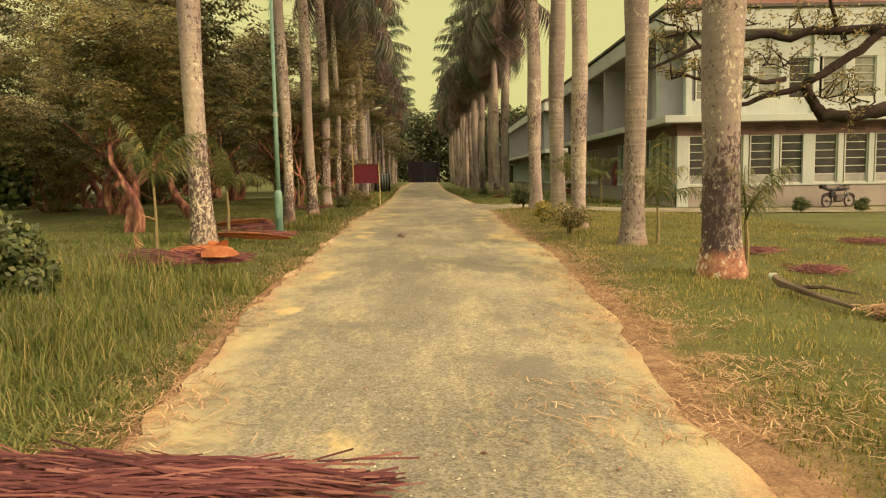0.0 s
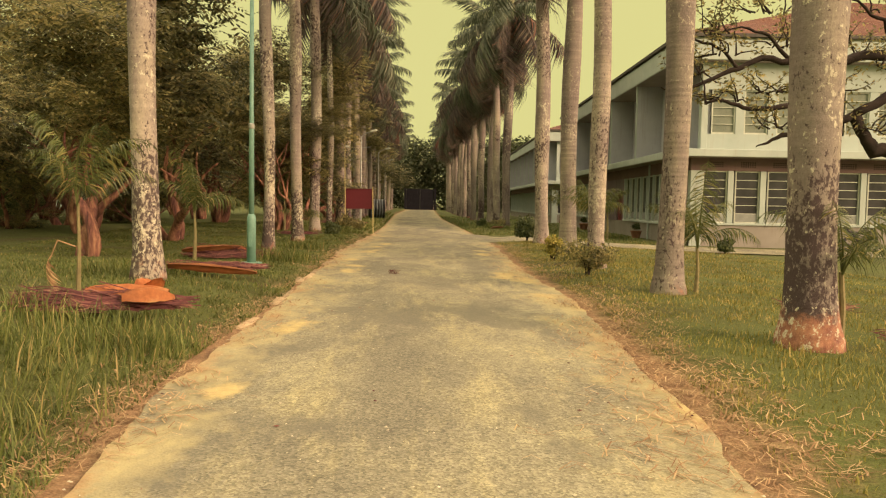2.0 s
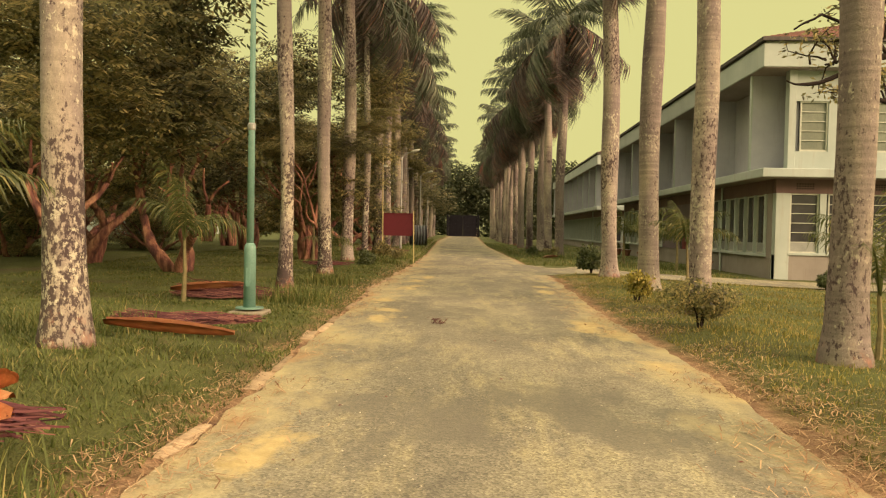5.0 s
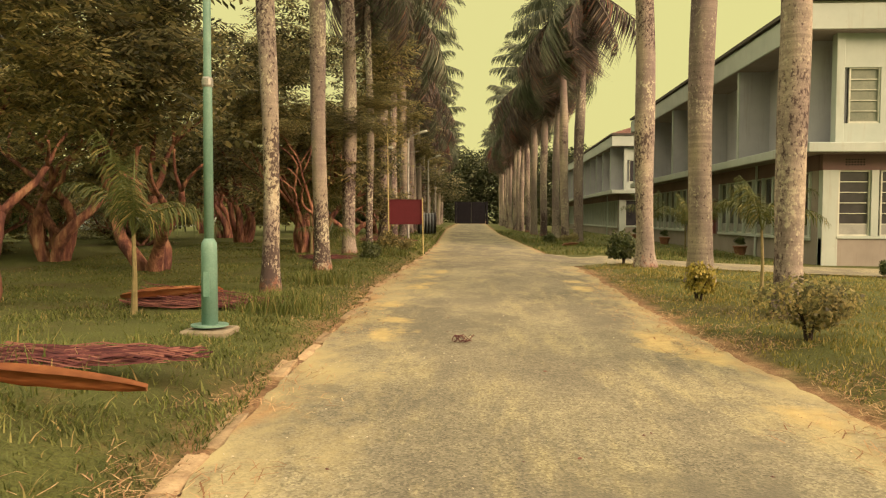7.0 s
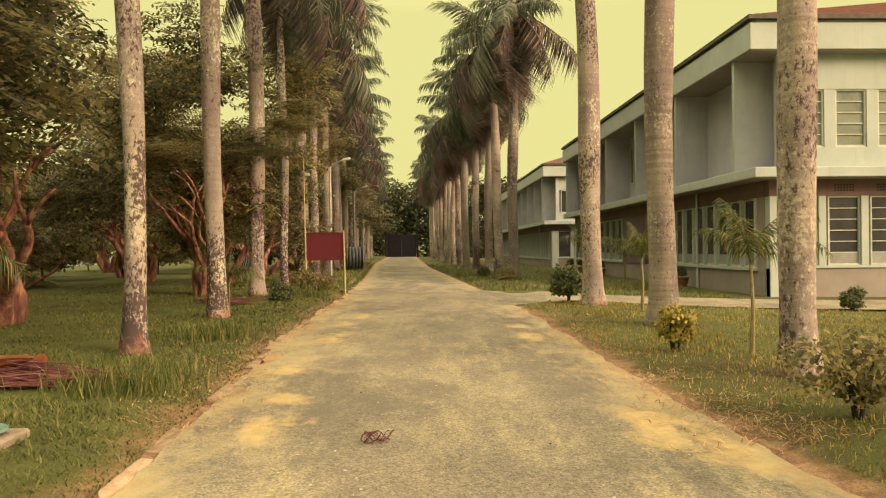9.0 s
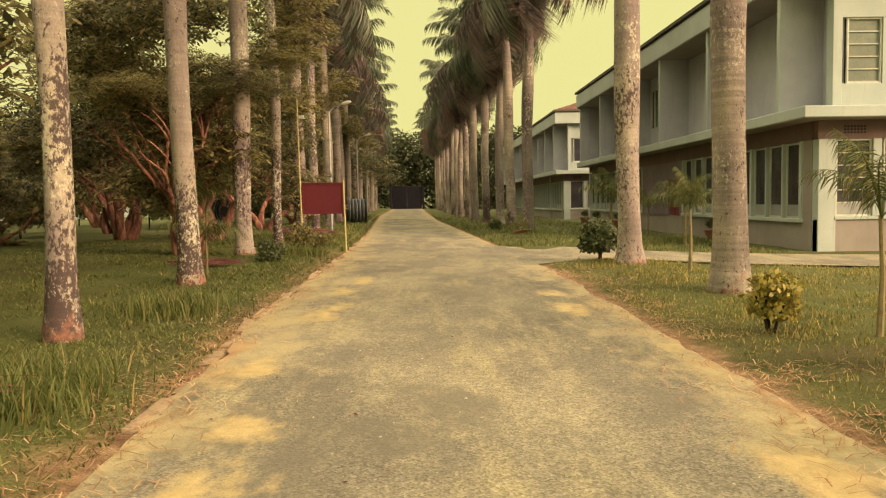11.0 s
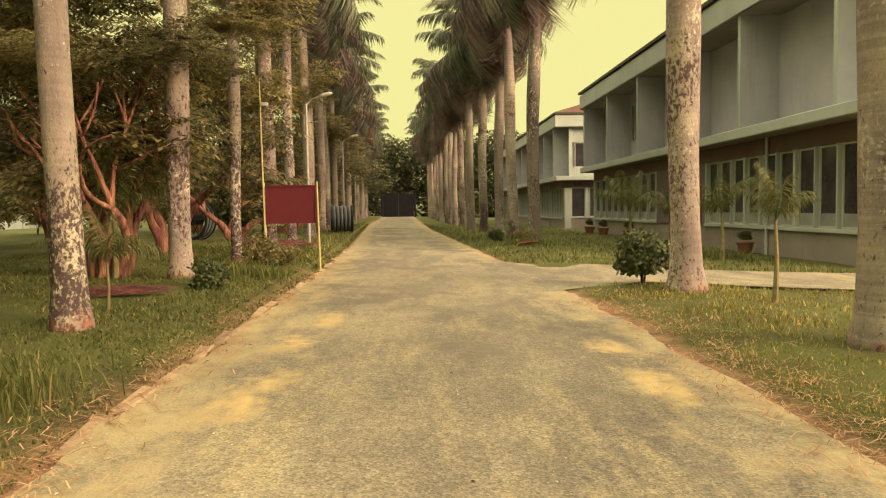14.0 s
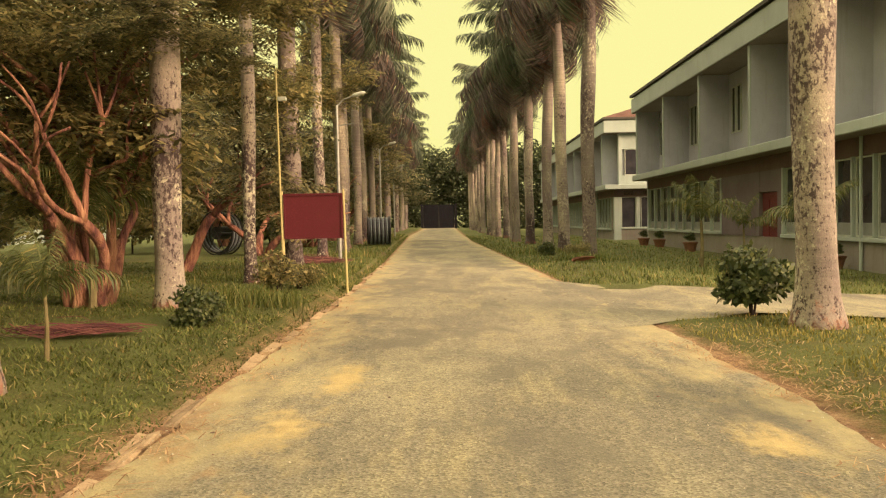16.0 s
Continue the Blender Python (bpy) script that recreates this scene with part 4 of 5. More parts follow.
def stemmy_tree(x, y, size, seed, label, stems=4, crowns=3, bark=None, lift=0.0, name="tree", group="shady trees in the grass", spread=0.45, reach=()):
    rng = random.Random(seed)
    yaw = rng.uniform(0, 360)
    T = thing(name, pose(x, y, h(x, y) - 0.03, 0, 0, yaw), label, "tree", group)
    tips = []
    for s in range(stems):
        a = 2 * math.pi * s / stems + rng.uniform(-0.4, 0.4)
        bm = bmesh.new()
        d = Vector((math.cos(a) * spread, math.sin(a) * spread, 1)).normalized()
        base = Vector((math.cos(a), math.sin(a), 0)) * (0.14 if stems < 6 else 0.24) * size + Vector((0, 0, -0.1))
        t2 = []
        grow(bm, base, d, 1.7 * size, (0.155 if stems < 6 else 0.105) * size, 2, rng, t2)
        tips += t2
        part("trunk" if s == 0 else "stem", bm, bark or M_REDBARK, T, smooth=True)
    top = sum((t for t in tips), Vector()) / len(tips)
    for k in range(crowns):
        c = part("crown", CROWNS[(seed + k) % len(CROWNS)], None, T)
        t = tips[int(k * len(tips) / crowns)]
        q = t.lerp(top, 0.25)
        c.matrix_local = Matrix.Translation((q.x * 1.15, q.y * 1.15, max(q.z + 0.2 + lift, 2.5 * size + lift) + 1.9 * (k % 3) * size)) @ pose(0, 0, 0, 0, 0, rng.uniform(0, 360)) @ Matrix.Scale(size * rng.uniform(0.8, 1.0), 4)
    for k, (ox, oy, oz, sc) in enumerate(reach):
        q = pose(0, 0, 0, 0, 0, -yaw) @ Vector((ox, oy, oz))
        root = Vector((0, 0, 2.3))
        part("branch", tube([root, root.lerp(q, 0.35) + Vector((0, 0, 0.25)), root.lerp(q, 0.7) + Vector((0, 0, 0.15)), q], [0.06, 0.045, 0.03, 0.012], 7, 0.2, rng=rng), bark or M_REDBARK, T, smooth=True)
        c = part("crown", CROWNS[k % len(CROWNS)], None, T)
        c.matrix_local = Matrix.Translation(q) @ pose(0, 0, 0, 0, 0, 70 * k) @ Matrix.Diagonal((sc, sc, sc * 0.55, 1))
    return T


# sprays that hang out over the row of palms
REACH = [(1.5, -1.2, 3.7, 0.42), (1.9, 0.4, 4.6, 0.45), (-0.4, -1.9, 3.5, 0.42), (1.2, 2.6, 4.3, 0.4)]
RT = "tree with several peeling red-brown stems and dark feathery leaves"
for i, (x, y, s, st, cr) in enumerate([(-9.8, 29.0, 1.1, 4, 4), (-6.2, 26.8, 1.1, 3, 4), (-8.9, 40.8, 1.1, 4, 4), (-4.25, 32.6, 0.95, 9, 4), (-12.0, 47.5, 1.2, 4, 4), (-5.6, 39.5, 1.0, 3, 3), (-5.8, 20.5, 0.9, 2, 2), (-6.0, 49.0, 1.0, 3, 3), (-6.0, 58.0, 1.1, 4, 4), (-11.0, 61.0, 1.3, 4, 4), (-17.0, 58.0, 1.4, 4, 4), (-6.8, 69.0, 1.3, 3, 4), (-8.2, 84.0, 1.4, 3, 5), (-8.8, 100.0, 1.5, 3, 5), (-9.8, 118.0, 1.6, 3, 5), (-16.5, 36.0, 1.3, 3, 4), (-12.5, 24.5, 1.1, 3, 3), (-13.0, 34.0, 1.2, 3, 3)]):
    stemmy_tree(x, y, s, 400 + i, RT, st, cr, lift=-0.5 if st > 6 else 0.2, spread=0.14 if st > 6 else 0.4, reach=REACH if st > 6 else ())


for i, (x, y, sz) in enumerate([(-11.3, 37.0, 0.5), (-13.6, 40.0, 0.62), (-15.6, 44.5, 0.75), (-13.0, 30.5, 0.55), (-17.0, 40.5, 0.8)]):
    stemmy_tree(x, y, sz, 460 + i, "low spreading tree with arching thin stems behind the grass", 4, 3, lift=-0.9, spread=0.9)


# ---- far woods that close the view, low white wall ----
def woods(name, spots, seed):
    r = random.Random(seed)
    V, F = [], []
    for cx, cy, cz, rad in spots:
        for _ in range(2000):
            d = Vector((r.gauss(0, 1), r.gauss(0, 1), r.gauss(0, 1))).normalized() * rad * r.uniform(0.45, 1.05)
            p = Vector((cx, cy, cz)) + Vector((d.x, d.y, d.z * 0.9))
            s = rad * 0.075 * r.uniform(0.6, 1.4)
            u = Vector((r.gauss(0, 1), r.gauss(0, 1), r.gauss(0, 0.6))).normalized() * s
            w = Vector((r.gauss(0, 1), r.gauss(0, 1), r.gauss(0, 0.6))).normalized() * s * 0.6
            n = len(V)
            V += [tuple(p - u), tuple(p + w), tuple(p + u), tuple(p - w)]
            F.append((n, n + 1, n + 2, n + 3))
    ob = part(name, raw_mesh(name, V, F, M_FARLEAF), None)
    return tagged(ob, "distant belt of dark broad-leaved trees", "trees", kind="stuff")


r = random.Random(9)
spots = []
for i in range(60):
    spots.append((-44 - r.uniform(0, 12), 0 + i * 3.4, (2.0, 5.0, 8.0)[i % 3] + r.uniform(-1, 1), r.uniform(4, 5.6)))
for i in range(48):
    spots.append((-32 + i * 1.35 + r.uniform(-1, 1), 152 + r.uniform(0, 9), (3.5, 7.5, 11.0)[i % 3] + r.uniform(-1, 1), r.uniform(3.4, 5.0)))
woods("far_woods", spots, 3)

wall = thing("boundary_wall", pose(0, 0, 0), "low weathered white boundary wall behind the trees", "wall", kind="structure")
for i in range(14):
    part("wall_panel", boxed(-30.2, -30.0, 20 + i * 6.0, 25.8 + i * 6.0, 0.0, 1.25 + 0.1 * (i % 3), 0.02), M_WHITE, wall)

# ---- dark shape across the far end, built as a gate ----
gate = thing("gate", pose(-1.9, 147.6, 0.0), "dark shape closing the avenue, built as a double gate", "gate")
for s in (-1, 1):
    lf = part("gate_leaf", boxed(min(s * 0.03, s * 2.6), max(s * 0.03, s * 2.6), -0.03, 0.03, 0.1, 4.0), M_GATE, gate)
    for k in range(9):
        xx = s * (0.25 + 0.28 * k)
        part("bar", boxed(xx - 0.02, xx + 0.02, -0.07, -0.032, 0.15, 3.95), M_GATE, lf)
    part("gate_post", boxed(min(s * 2.65, s * 3.0), max(s * 2.65, s * 3.0), -0.2, 0.2, -0.1, 4.1, 0.02), M_GATE, gate)


# ---- lamp posts ----
def lamp_post(x, y, z):
    L = thing("lamp_post", pose(x, y, z), "turquoise painted steel lamp post on a concrete block", "lamp post")
    part("footing", boxed(-0.24, 0.24, -0.24, 0.24, -0.2, 0.015, 0.02), M_CONC, L)
    part("base_plate", tube([(0, 0, 0.042), (0, 0, 0.06)], [0.19, 0.19], 20), M_LAMP, L)
    part("base_column", tube([(0, 0, 0.06), (0, 0, 0.85), (0, 0, 0.9), (0, 0, 0.95)], [0.083, 0.08, 0.075, 0.045], 20), M_LAMP, L, smooth=True)
    part("shaft", tube([(0, 0, 0.94), (0, 0, 2.55), (0, 0, 2.6), (0, 0, 7.0)], [0.05, 0.046, 0.04, 0.032], 16), M_LAMP, L, smooth=True)
    part("collar", tube([(0, 0, 2.48), (0, 0, 2.5), (0, 0, 2.56), (0, 0, 2.58)], [0.05, 0.058, 0.058, 0.045], 16), M_STEEL, L)
    part("access_door", boxed(-0.03, 0.03, -0.09, -0.08, 0.35, 0.6), M_LAMP, L)
    part("arm", tube([(0, 0, 6.9), (0.2, 0, 7.2), (0.9, 0, 7.35)], [0.03, 0.028, 0.025], 10), M_LAMP, L)
    part("lamp_head", tube([(0.85, 0, 7.33), (1.0, 0, 7.36), (1.35, 0, 7.38), (1.5, 0, 7.36)], [0.04, 0.09, 0.1, 0.03], 12), M_STEEL, L)


lamp_post(-1.72, 18.2, 0.15)


def street_light(x, y, z, hgt):
    L = thing("street_light", pose(x, y, z), "slim steel street light leaning over the avenue", "street light", "street lights along the avenue")
    part("pole", tube([(0, 0, -0.1), (0, 0, hgt * 0.6), (0, 0, hgt)], [0.055, 0.045, 0.035], 12), M_STEEL, L)
    part("arm", tube([(0, 0, hgt - 0.05), (0.18, 0, hgt + 0.14), (0.5, -0.1, hgt + 0.24)], [0.024, 0.022, 0.02], 8), M_STEEL, L)
    part("lamp_head", tube([(0.46, -0.1, hgt + 0.23), (0.55, -0.12, hgt + 0.26), (0.78, -0.15, hgt + 0.31), (0.86, -0.16, hgt + 0.32)], [0.022, 0.055, 0.06, 0.02], 10), M_SLAT, L)
    part("bracket", tube([(-0.02, 0, hgt - 0.6), (0.5, -0.05, hgt - 0.55)], [0.015, 0.015], 6), M_STEEL, L)


for x, y, hh in [(-2.4, 43.9, 4.55), (-2.8, 60.0, 4.8), (-3.6, 78.0, 5.0)]:
    street_light(x, y, h(x, y), hh)

# ---- maroon sign board on thin posts, and the slim mast beside it ----
S = thing("sign_board", pose(-0.12, 0, 0), "blank maroon sign board on pale yellow posts", "sign")
part("board", boxed(-2.08, -0.98, 35.97, 36.0, 1.06, 1.9, 0.004), M_SIGN, S)
fr = bmesh.new()
for a, b2, c, d in ((-2.08, -0.98, 1.862, 1.9), (-2.08, -0.98, 1.06, 1.085), (-2.08, -2.05, 1.085, 1.862), (-1.01, -0.98, 1.085, 1.862)):
    box(fr, a, b2, 35.95, 35.968, c, d)
part("board_frame", fr, M_SIGN, S)
part("post", tube([(-0.93, 36.02, 0.0), (-0.97, 36.02, 1.97)], [0.022, 0.02], 8), M_POST, S)
part("post", tube([(-2.1, 36.02, 0.2), (-2.12, 36.02, 1.95)], [0.022, 0.02], 8), M_POST, S)
mast = thing("mast", pose(-2.2, 35.85, 0.22), "slim pale metal mast with a small clamp", "pole")
part("pole", tube([(0, 0, -0.1), (-0.03, 0, 2.0), (-0.05, 0, 3.95)], [0.022, 0.02, 0.014], 8), M_POST, mast)
part("clamp", boxed(-0.03, 0.13, -0.03, 0.03, 3.38, 3.46, 0.01), M_SLAT, mast)


# ---- hose drums ----
def hose_drum(x, y, z, turn, rad, wid, label, mat):
    D = thing("hose_drum", pose(x, y, z + rad, 0, 0, turn), label, "cable drum", "drums in the grass")
    for s in (-1, 1):
        rim = bmesh.new()
        n = 24
        pts = [(s * wid / 2, rad * math.cos(2 * math.pi * k / n), rad * math.sin(2 * math.pi * k / n)) for k in range(n + 1)]
        tube(pts, [0.03] * (n + 1), 6, bm=rim, cap=False)
        f = part("flange", rim, M_BLACK, D)
        for k in range(6):
            a = math.pi * k / 3
            part("spoke", tube([(s * wid / 2, 0, 0), (s * wid / 2, rad * math.cos(a), rad * math.sin(a))], [0.02, 0.02], 5), M_BLACK, f)
    part("core", tube([(-wid / 2, 0, 0), (wid / 2, 0, 0)], [rad * 0.3, rad * 0.3], 16), M_BLACK, D)
    n = int(wid / 0.09)
    for i in range(n):
        xx = -wid / 2 + wid * (i + 0.5) / n
        pts = [(xx, rad * 0.9 * math.cos(2 * math.pi * k / 28), rad * 0.9 * math.sin(2 * math.pi * k / 28)) for k in range(29)]
        part("hose", tube(pts, [wid / n * 0.48] * 29, 6, cap=False), mat if i % 2 else M_BLACK, D)


hose_drum(-2.75, 58.3, 0.2, 8, 0.7, 1.05, "drum of black and grey hose standing in the grass", M_BLUEGREY)
hose_drum(-7.9, 50.3, 0.22, 65, 0.82, 0.55, "hose drum with open spokes standing among the trees", M_BLUEGREY)


# ---- bushes ----
def bush_mesh(name, rx, rz, n, mat, seed, leaf=0.07):
    r = np.random.RandomState(seed)
    V, F = [], []
    lob = r.normal(size=(7, 3)) * np.array([rx, rx, rz]) * 0.35
    for i in range(n):
        c = lob[r.randint(7)]
        d = r.normal(size=3)
        d /= np.linalg.norm(d)
        p = c + d * np.array([rx, rx, rz]) * 0.68 * r.uniform(0.6, 1.0)
        p[2] = max(p[2], -rz * 0.8)
        a = r.normal(size=3)
        a /= np.linalg.norm(a)
        b = np.cross(a, d)
        b /= np.linalg.norm(b) + 1e-6
        L = leaf * r.uniform(0.6, 1.5)
        m = len(V)
        V += [tuple(p), tuple(p + a * L * 0.5 + b * L * 0.3), tuple(p + a * L), tuple(p + a * L * 0.5 - b * L * 0.3)]
        F.append((m, m + 1, m + 2, m + 3))
    return raw_mesh(name, V, F, mat)


BUSHES = {"dark": bush_mesh("foliage", 0.42, 0.3, 3800, M_BUSH, 4), "yellow": bush_mesh("foliage", 0.36, 0.26, 1500, M_BUSHYELLOW, 5, 0.08), "pale": bush_mesh("foliage", 0.4, 0.32, 1500, M_LEAFLIGHT, 7, 0.07), "loose": bush_mesh("foliage", 0.44, 0.36, 2900, M_LEAFLIGHT, 6, 0.055)}


def bush(x, y, s, style, seed, label, lift=0.42, group="bushes on the lawn"):
    rng = random.Random(seed)
    B = thing("bush", pose(x, y, ground_z(x, y), 0, 0, rng.uniform(0, 360)), label, "bush", group)
    for k in range(4):
        a = rng.uniform(0, 6.3)
        part("stem", tube([(0.02 * math.cos(a), 0.02 * math.sin(a), -0.05), (0.06 * math.cos(a), 0.06 * math.sin(a), 0.2 * s), (0.2 * s * math.cos(a), 0.2 * s * math.sin(a), 0.5 * s)], [0.018, 0.014, 0.008], 6), M_DARKBARK, B)
    f = part("foliage", BUSHES[style], None, B)
    f.matrix_local = Matrix.Translation((0, 0, lift * s)) @ Matrix.Scale(s, 4)


for i, (x, y, s, st) in enumerate([(4.6, 18.95, 0.95, "loose"), (4.53, 22.95, 0.75, "yellow"), (4.97, 32.15, 1.2, "dark"), (12.4, 32.3, 0.85, "dark"), (16.4, 32.9, 0.85, "dark"), (18.9, 32.9, 0.8, "dark"), (20.6, 33.4, 0.85, "dark"), (24.0, 33.4, 0.85, "dark"), (-2.0, 34.6, 0.95, "pale"), (-1.75, 35.1, 0.7, "loose"), (-2.0, 30.6, 0.7, "dark"), (5.1, 47.4, 0.8, "loose"), (4.3, 49.5, 0.8, "dark"), (-2.3, 9.3, 1.0, "dark"), (-2.8, 9.7, 1.1, "dark")]):
    lab = {"dark": "clipped dark green bush on bare stems", "yellow": "small shrub with yellow-green leaves", "pale": "pale olive shrub beside the sign board", "loose": "loose shrub with olive-green leaves"}[st]
    bush(x, y, s, st, 500 + i, lab, 0.34 if i == 0 else 0.42 if i < 8 else 0.3)


rb = random.Random(77)
for i, (x, y) in enumerate([(-16, 33), (-19, 38), (-14, 44), (-21, 45), (-17, 50), (-12.5, 53), (-22, 30), (-25, 36), (-24, 52), (-9.5, 64), (-14, 66), (-19, 26), (-26, 24), (-7.5, 74), (-20, 62)]):
    s = rb.uniform(3.0, 5.0)
    bush(x, y, s, "loose" if i % 3 else "dark", 700 + i, "wide leafy shrub among the trees" if i % 3 else "broad dark shrub among the trees", 0.35, "shrubs among the trees")


# ---- pots by the building wall ----
def potted_plant(x, y, s):
    P = thing("potted_plant", pose(x, y, -0.38), "terracotta pot with a leafy plant by the wall", "plant pot", "pots by the wall")
    part("pot", tube([(0, 0, 0.0), (0, 0, 0.4 * s), (0, 0, 0.46 * s), (0, 0, 0.5 * s), (0, 0, 0.47 * s)], [0.2 * s, 0.3 * s, 0.34 * s, 0.34 * s, 0.28 * s], 16), M_POT, P)
    f = part("foliage", BUSHES["dark"], None, P)
    f.matrix_local = Matrix.Translation((0, 0, 0.75 * s)) @ Matrix.Scale(0.6 * s, 4)


for x, y, s in [(11.9, 62.5, 1.0), (11.8, 65.5, 1.0), (11.9, 57.2, 1.0), (12.25, 44.5, 0.9)]:
    potted_plant(x, y, s)


# ---- motorcycle by the south wall ----
def motorcycle(x, y, turn):
    K = thing("motorcycle", pose(x, y, -0.42, 0, 0, turn), "black motorcycle parked by the building wall", "motorcycle")
    for xx in (-0.62, 0.62):
        pts = [(xx + 0.27 * math.cos(a), 0, 0.3 + 0.27 * math.sin(a)) for a in (2 * math.pi * k / 20 for k in range(21))]
        w = part("wheel", tube(pts, [0.04] * 21, 8, cap=False), M_BLACK, K)
        part("rim", tube([(xx + (p[0] - xx) * 0.84, 0, 0.3 + (p[2] - 0.3) * 0.84) for p in pts], [0.014] * 21, 5, cap=False), M_GUTTER, w)
        part("hub", tube([(xx, -0.06, 0.3), (xx, 0.06, 0.3)], [0.05, 0.05], 10), M_GUTTER, w)
        for k in range(8):
            a = math.pi * k / 4
            part("spoke", tube([(xx, 0, 0.3), (xx + 0.23 * math.cos(a), 0, 0.3 + 0.23 * math.sin(a))], [0.005, 0.005], 4), M_STEEL, w)
        part("mudguard", tube([(xx + 0.34 * math.cos(a), 0, 0.3 + 0.34 * math.sin(a)) for a in (0.5 + 0.25 * k for k in range(9))], [0.03] * 9, 6), M_BIKE, K)
    part("engine", boxed(-0.22, 0.26, -0.12, 0.12, 0.24, 0.62, 0.07), M_GUTTER, K)
    part("frame_tube", tube([(0.42, 0, 0.85), (0.22, 0, 0.3), (-0.2, 0, 0.28), (-0.3, 0, 0.72)], [0.02] * 4, 6), M_BIKE, K)
    part("exhaust", tube([(0.15, 0.13, 0.34), (-0.1, 0.15, 0.22), (-0.75, 0.16, 0.3)], [0.02, 0.025, 0.04], 8), M_GUTTER, K)
    part("tank", tube([(0.42, 0, 0.82), (0.25, 0, 0.86), (0.0, 0, 0.84), (-0.12, 0, 0.78)], [0.04, 0.115, 0.11, 0.06], 10), M_BIKE, K)
    part("side_panel", boxed(-0.5, -0.2, -0.11, 0.11, 0.45, 0.72, 0.05), M_BIKE, K)
    part("top_box", boxed(-0.98, -0.72, -0.13, 0.13, 0.86, 1.06, 0.04), M_BIKE, K)
    part("saddle", tube([(-0.1, 0, 0.8), (-0.4, 0, 0.8), (-0.8, 0, 0.88)], [0.06, 0.085, 0.05], 10), M_BLACK, K)
    part("fork", tube([(0.62, 0, 0.3), (0.4, 0, 0.98)], [0.03, 0.03], 8), M_STEEL, K)
    part("handlebar", tube([(0.36, -0.36, 1.02), (0.4, 0, 0.98), (0.36, 0.36, 1.02)], [0.018, 0.018, 0.018], 6), M_BIKE, K)
    part("headlight", tube([(0.44, 0, 0.86), (0.56, 0, 0.86)], [0.06, 0.075], 12), M_GUTTER, K)


motorcycle(19.9, 36.7, 15)


# ---- spreading bare tree over the lawn ----
def lawn_tree():
    T = thing("lawn_tree", pose(0, 0, 0), "spreading tree with dark knotty branches and sparse leaves", "tree")
    def limb(name, pts, r0, r1, parent=T):
        n = len(pts)
        fine = []
        for a, b2 in zip(pts, pts[1:]):
            for k in range(4):
                q = Vector(a).lerp(Vector(b2), k / 4)
                q += Vector((0, 0, 0.14 * noise.noise(q * 1.7))) + Vector((0.06, 0.05, 0.07)) * noise.noise(q * 4)
                fine.append(q)
        fine.append(Vector(pts[-1]))
        m = len(fine)
        return part(name, tube(fine, [(r0 + (r1 - r0) * i / (m - 1)) * (1 + 0.18 * noise.noise(fine[i] * 4)) for i in range(m)], 9, 0.12), M_DARKBARK, parent, smooth=True)
    limb("trunk", [(16.2, 20.4, -0.45), (16.0, 20.4, 0.9), (15.4, 20.5, 2.0), (14.6, 20.6, 2.6)], 0.34, 0.22)
    main = limb("limb", [(14.6, 20.6, 2.6), (13.6, 20.8, 2.75), (12.68, 20.9, 2.72), (11.9, 20.9, 2.66), (11.13, 20.9, 2.6), (10.95, 20.9, 3.0), (10.69, 20.9, 3.4)], 0.2, 0.12)
    limb("branch", [(10.2, 20.9, 3.62), (9.3, 20.9, 3.55), (8.4, 20.9, 3.5), (7.9, 20.9, 3.66), (7.46, 20.9, 3.62)], 0.07, 0.03, main)
    limb("branch", [(7.46, 20.9, 3.62), (7.4, 20.9, 4.0), (7.3, 20.9, 4.3)], 0.03, 0.008, main)
    limb("branch", [(10.69, 20.9, 3.4), (9.9, 20.9, 3.15), (9.12, 20.9, 2.93), (8.84, 20.9, 2.72), (8.6, 20.95, 2.7)], 0.09, 0.012, main)
    limb("branch", [(10.69, 20.9, 3.4), (11.6, 20.9, 3.95), (12.5, 20.9, 4.55), (13.4, 20.9, 4.7), (13.9, 20.8, 4.2), (14.6, 20.6, 2.7)], 0.1, 0.13, main)
    m2 = limb("limb", [(13.4, 20.9, 4.7), (11.5, 21.0, 4.75), (10.4, 21.0, 4.62), (9.36, 21.0, 4.6), (8.4, 21.0, 4.5), (7.6, 21.0, 4.2), (6.84, 21.0, 3.9), (6.5, 21.0, 3.95)], 0.13, 0.012)
    limb("branch", [(9.36, 21.0, 4.6), (8.8, 21.0, 5.1), (8.2, 21.0, 5.3), (7.5, 21.0, 5.1)], 0.05, 0.008, m2)
    limb("branch", [(8.2, 21.0, 4.4), (7.7, 21.0, 4.8), (7.04, 21.0, 5.05), (6.6, 21.0, 4.8)], 0.04, 0.015, m2)
    limb("branch", [(11.5, 21.0, 4.75), (11.2, 20.8, 5.4), (10.6, 20.8, 5.8), (9.9, 20.8, 6.0)], 0.06, 0.008, m2)
    r = random.Random(21)
    nodes = [(10, 21, 3.9), (9, 21.1, 3.9), (8, 21.1, 3.7), (7.3, 21.2, 4.3), (8, 21.2, 4.7), (9.2, 21.1, 4.9), (10.6, 21.1, 4.8), (11.6, 21, 4.5), (8.8, 21, 5.6), (7.6, 21, 5.1), (10.6, 20.8, 6), (11.1, 20.9, 3.1), (12, 20.9, 2.95), (9, 20.9, 3.1), (12.5, 20.9, 4.6), (13.5, 20.9, 4.5), (11.3, 20.8, 5.6)]
    lv, lf = [], []
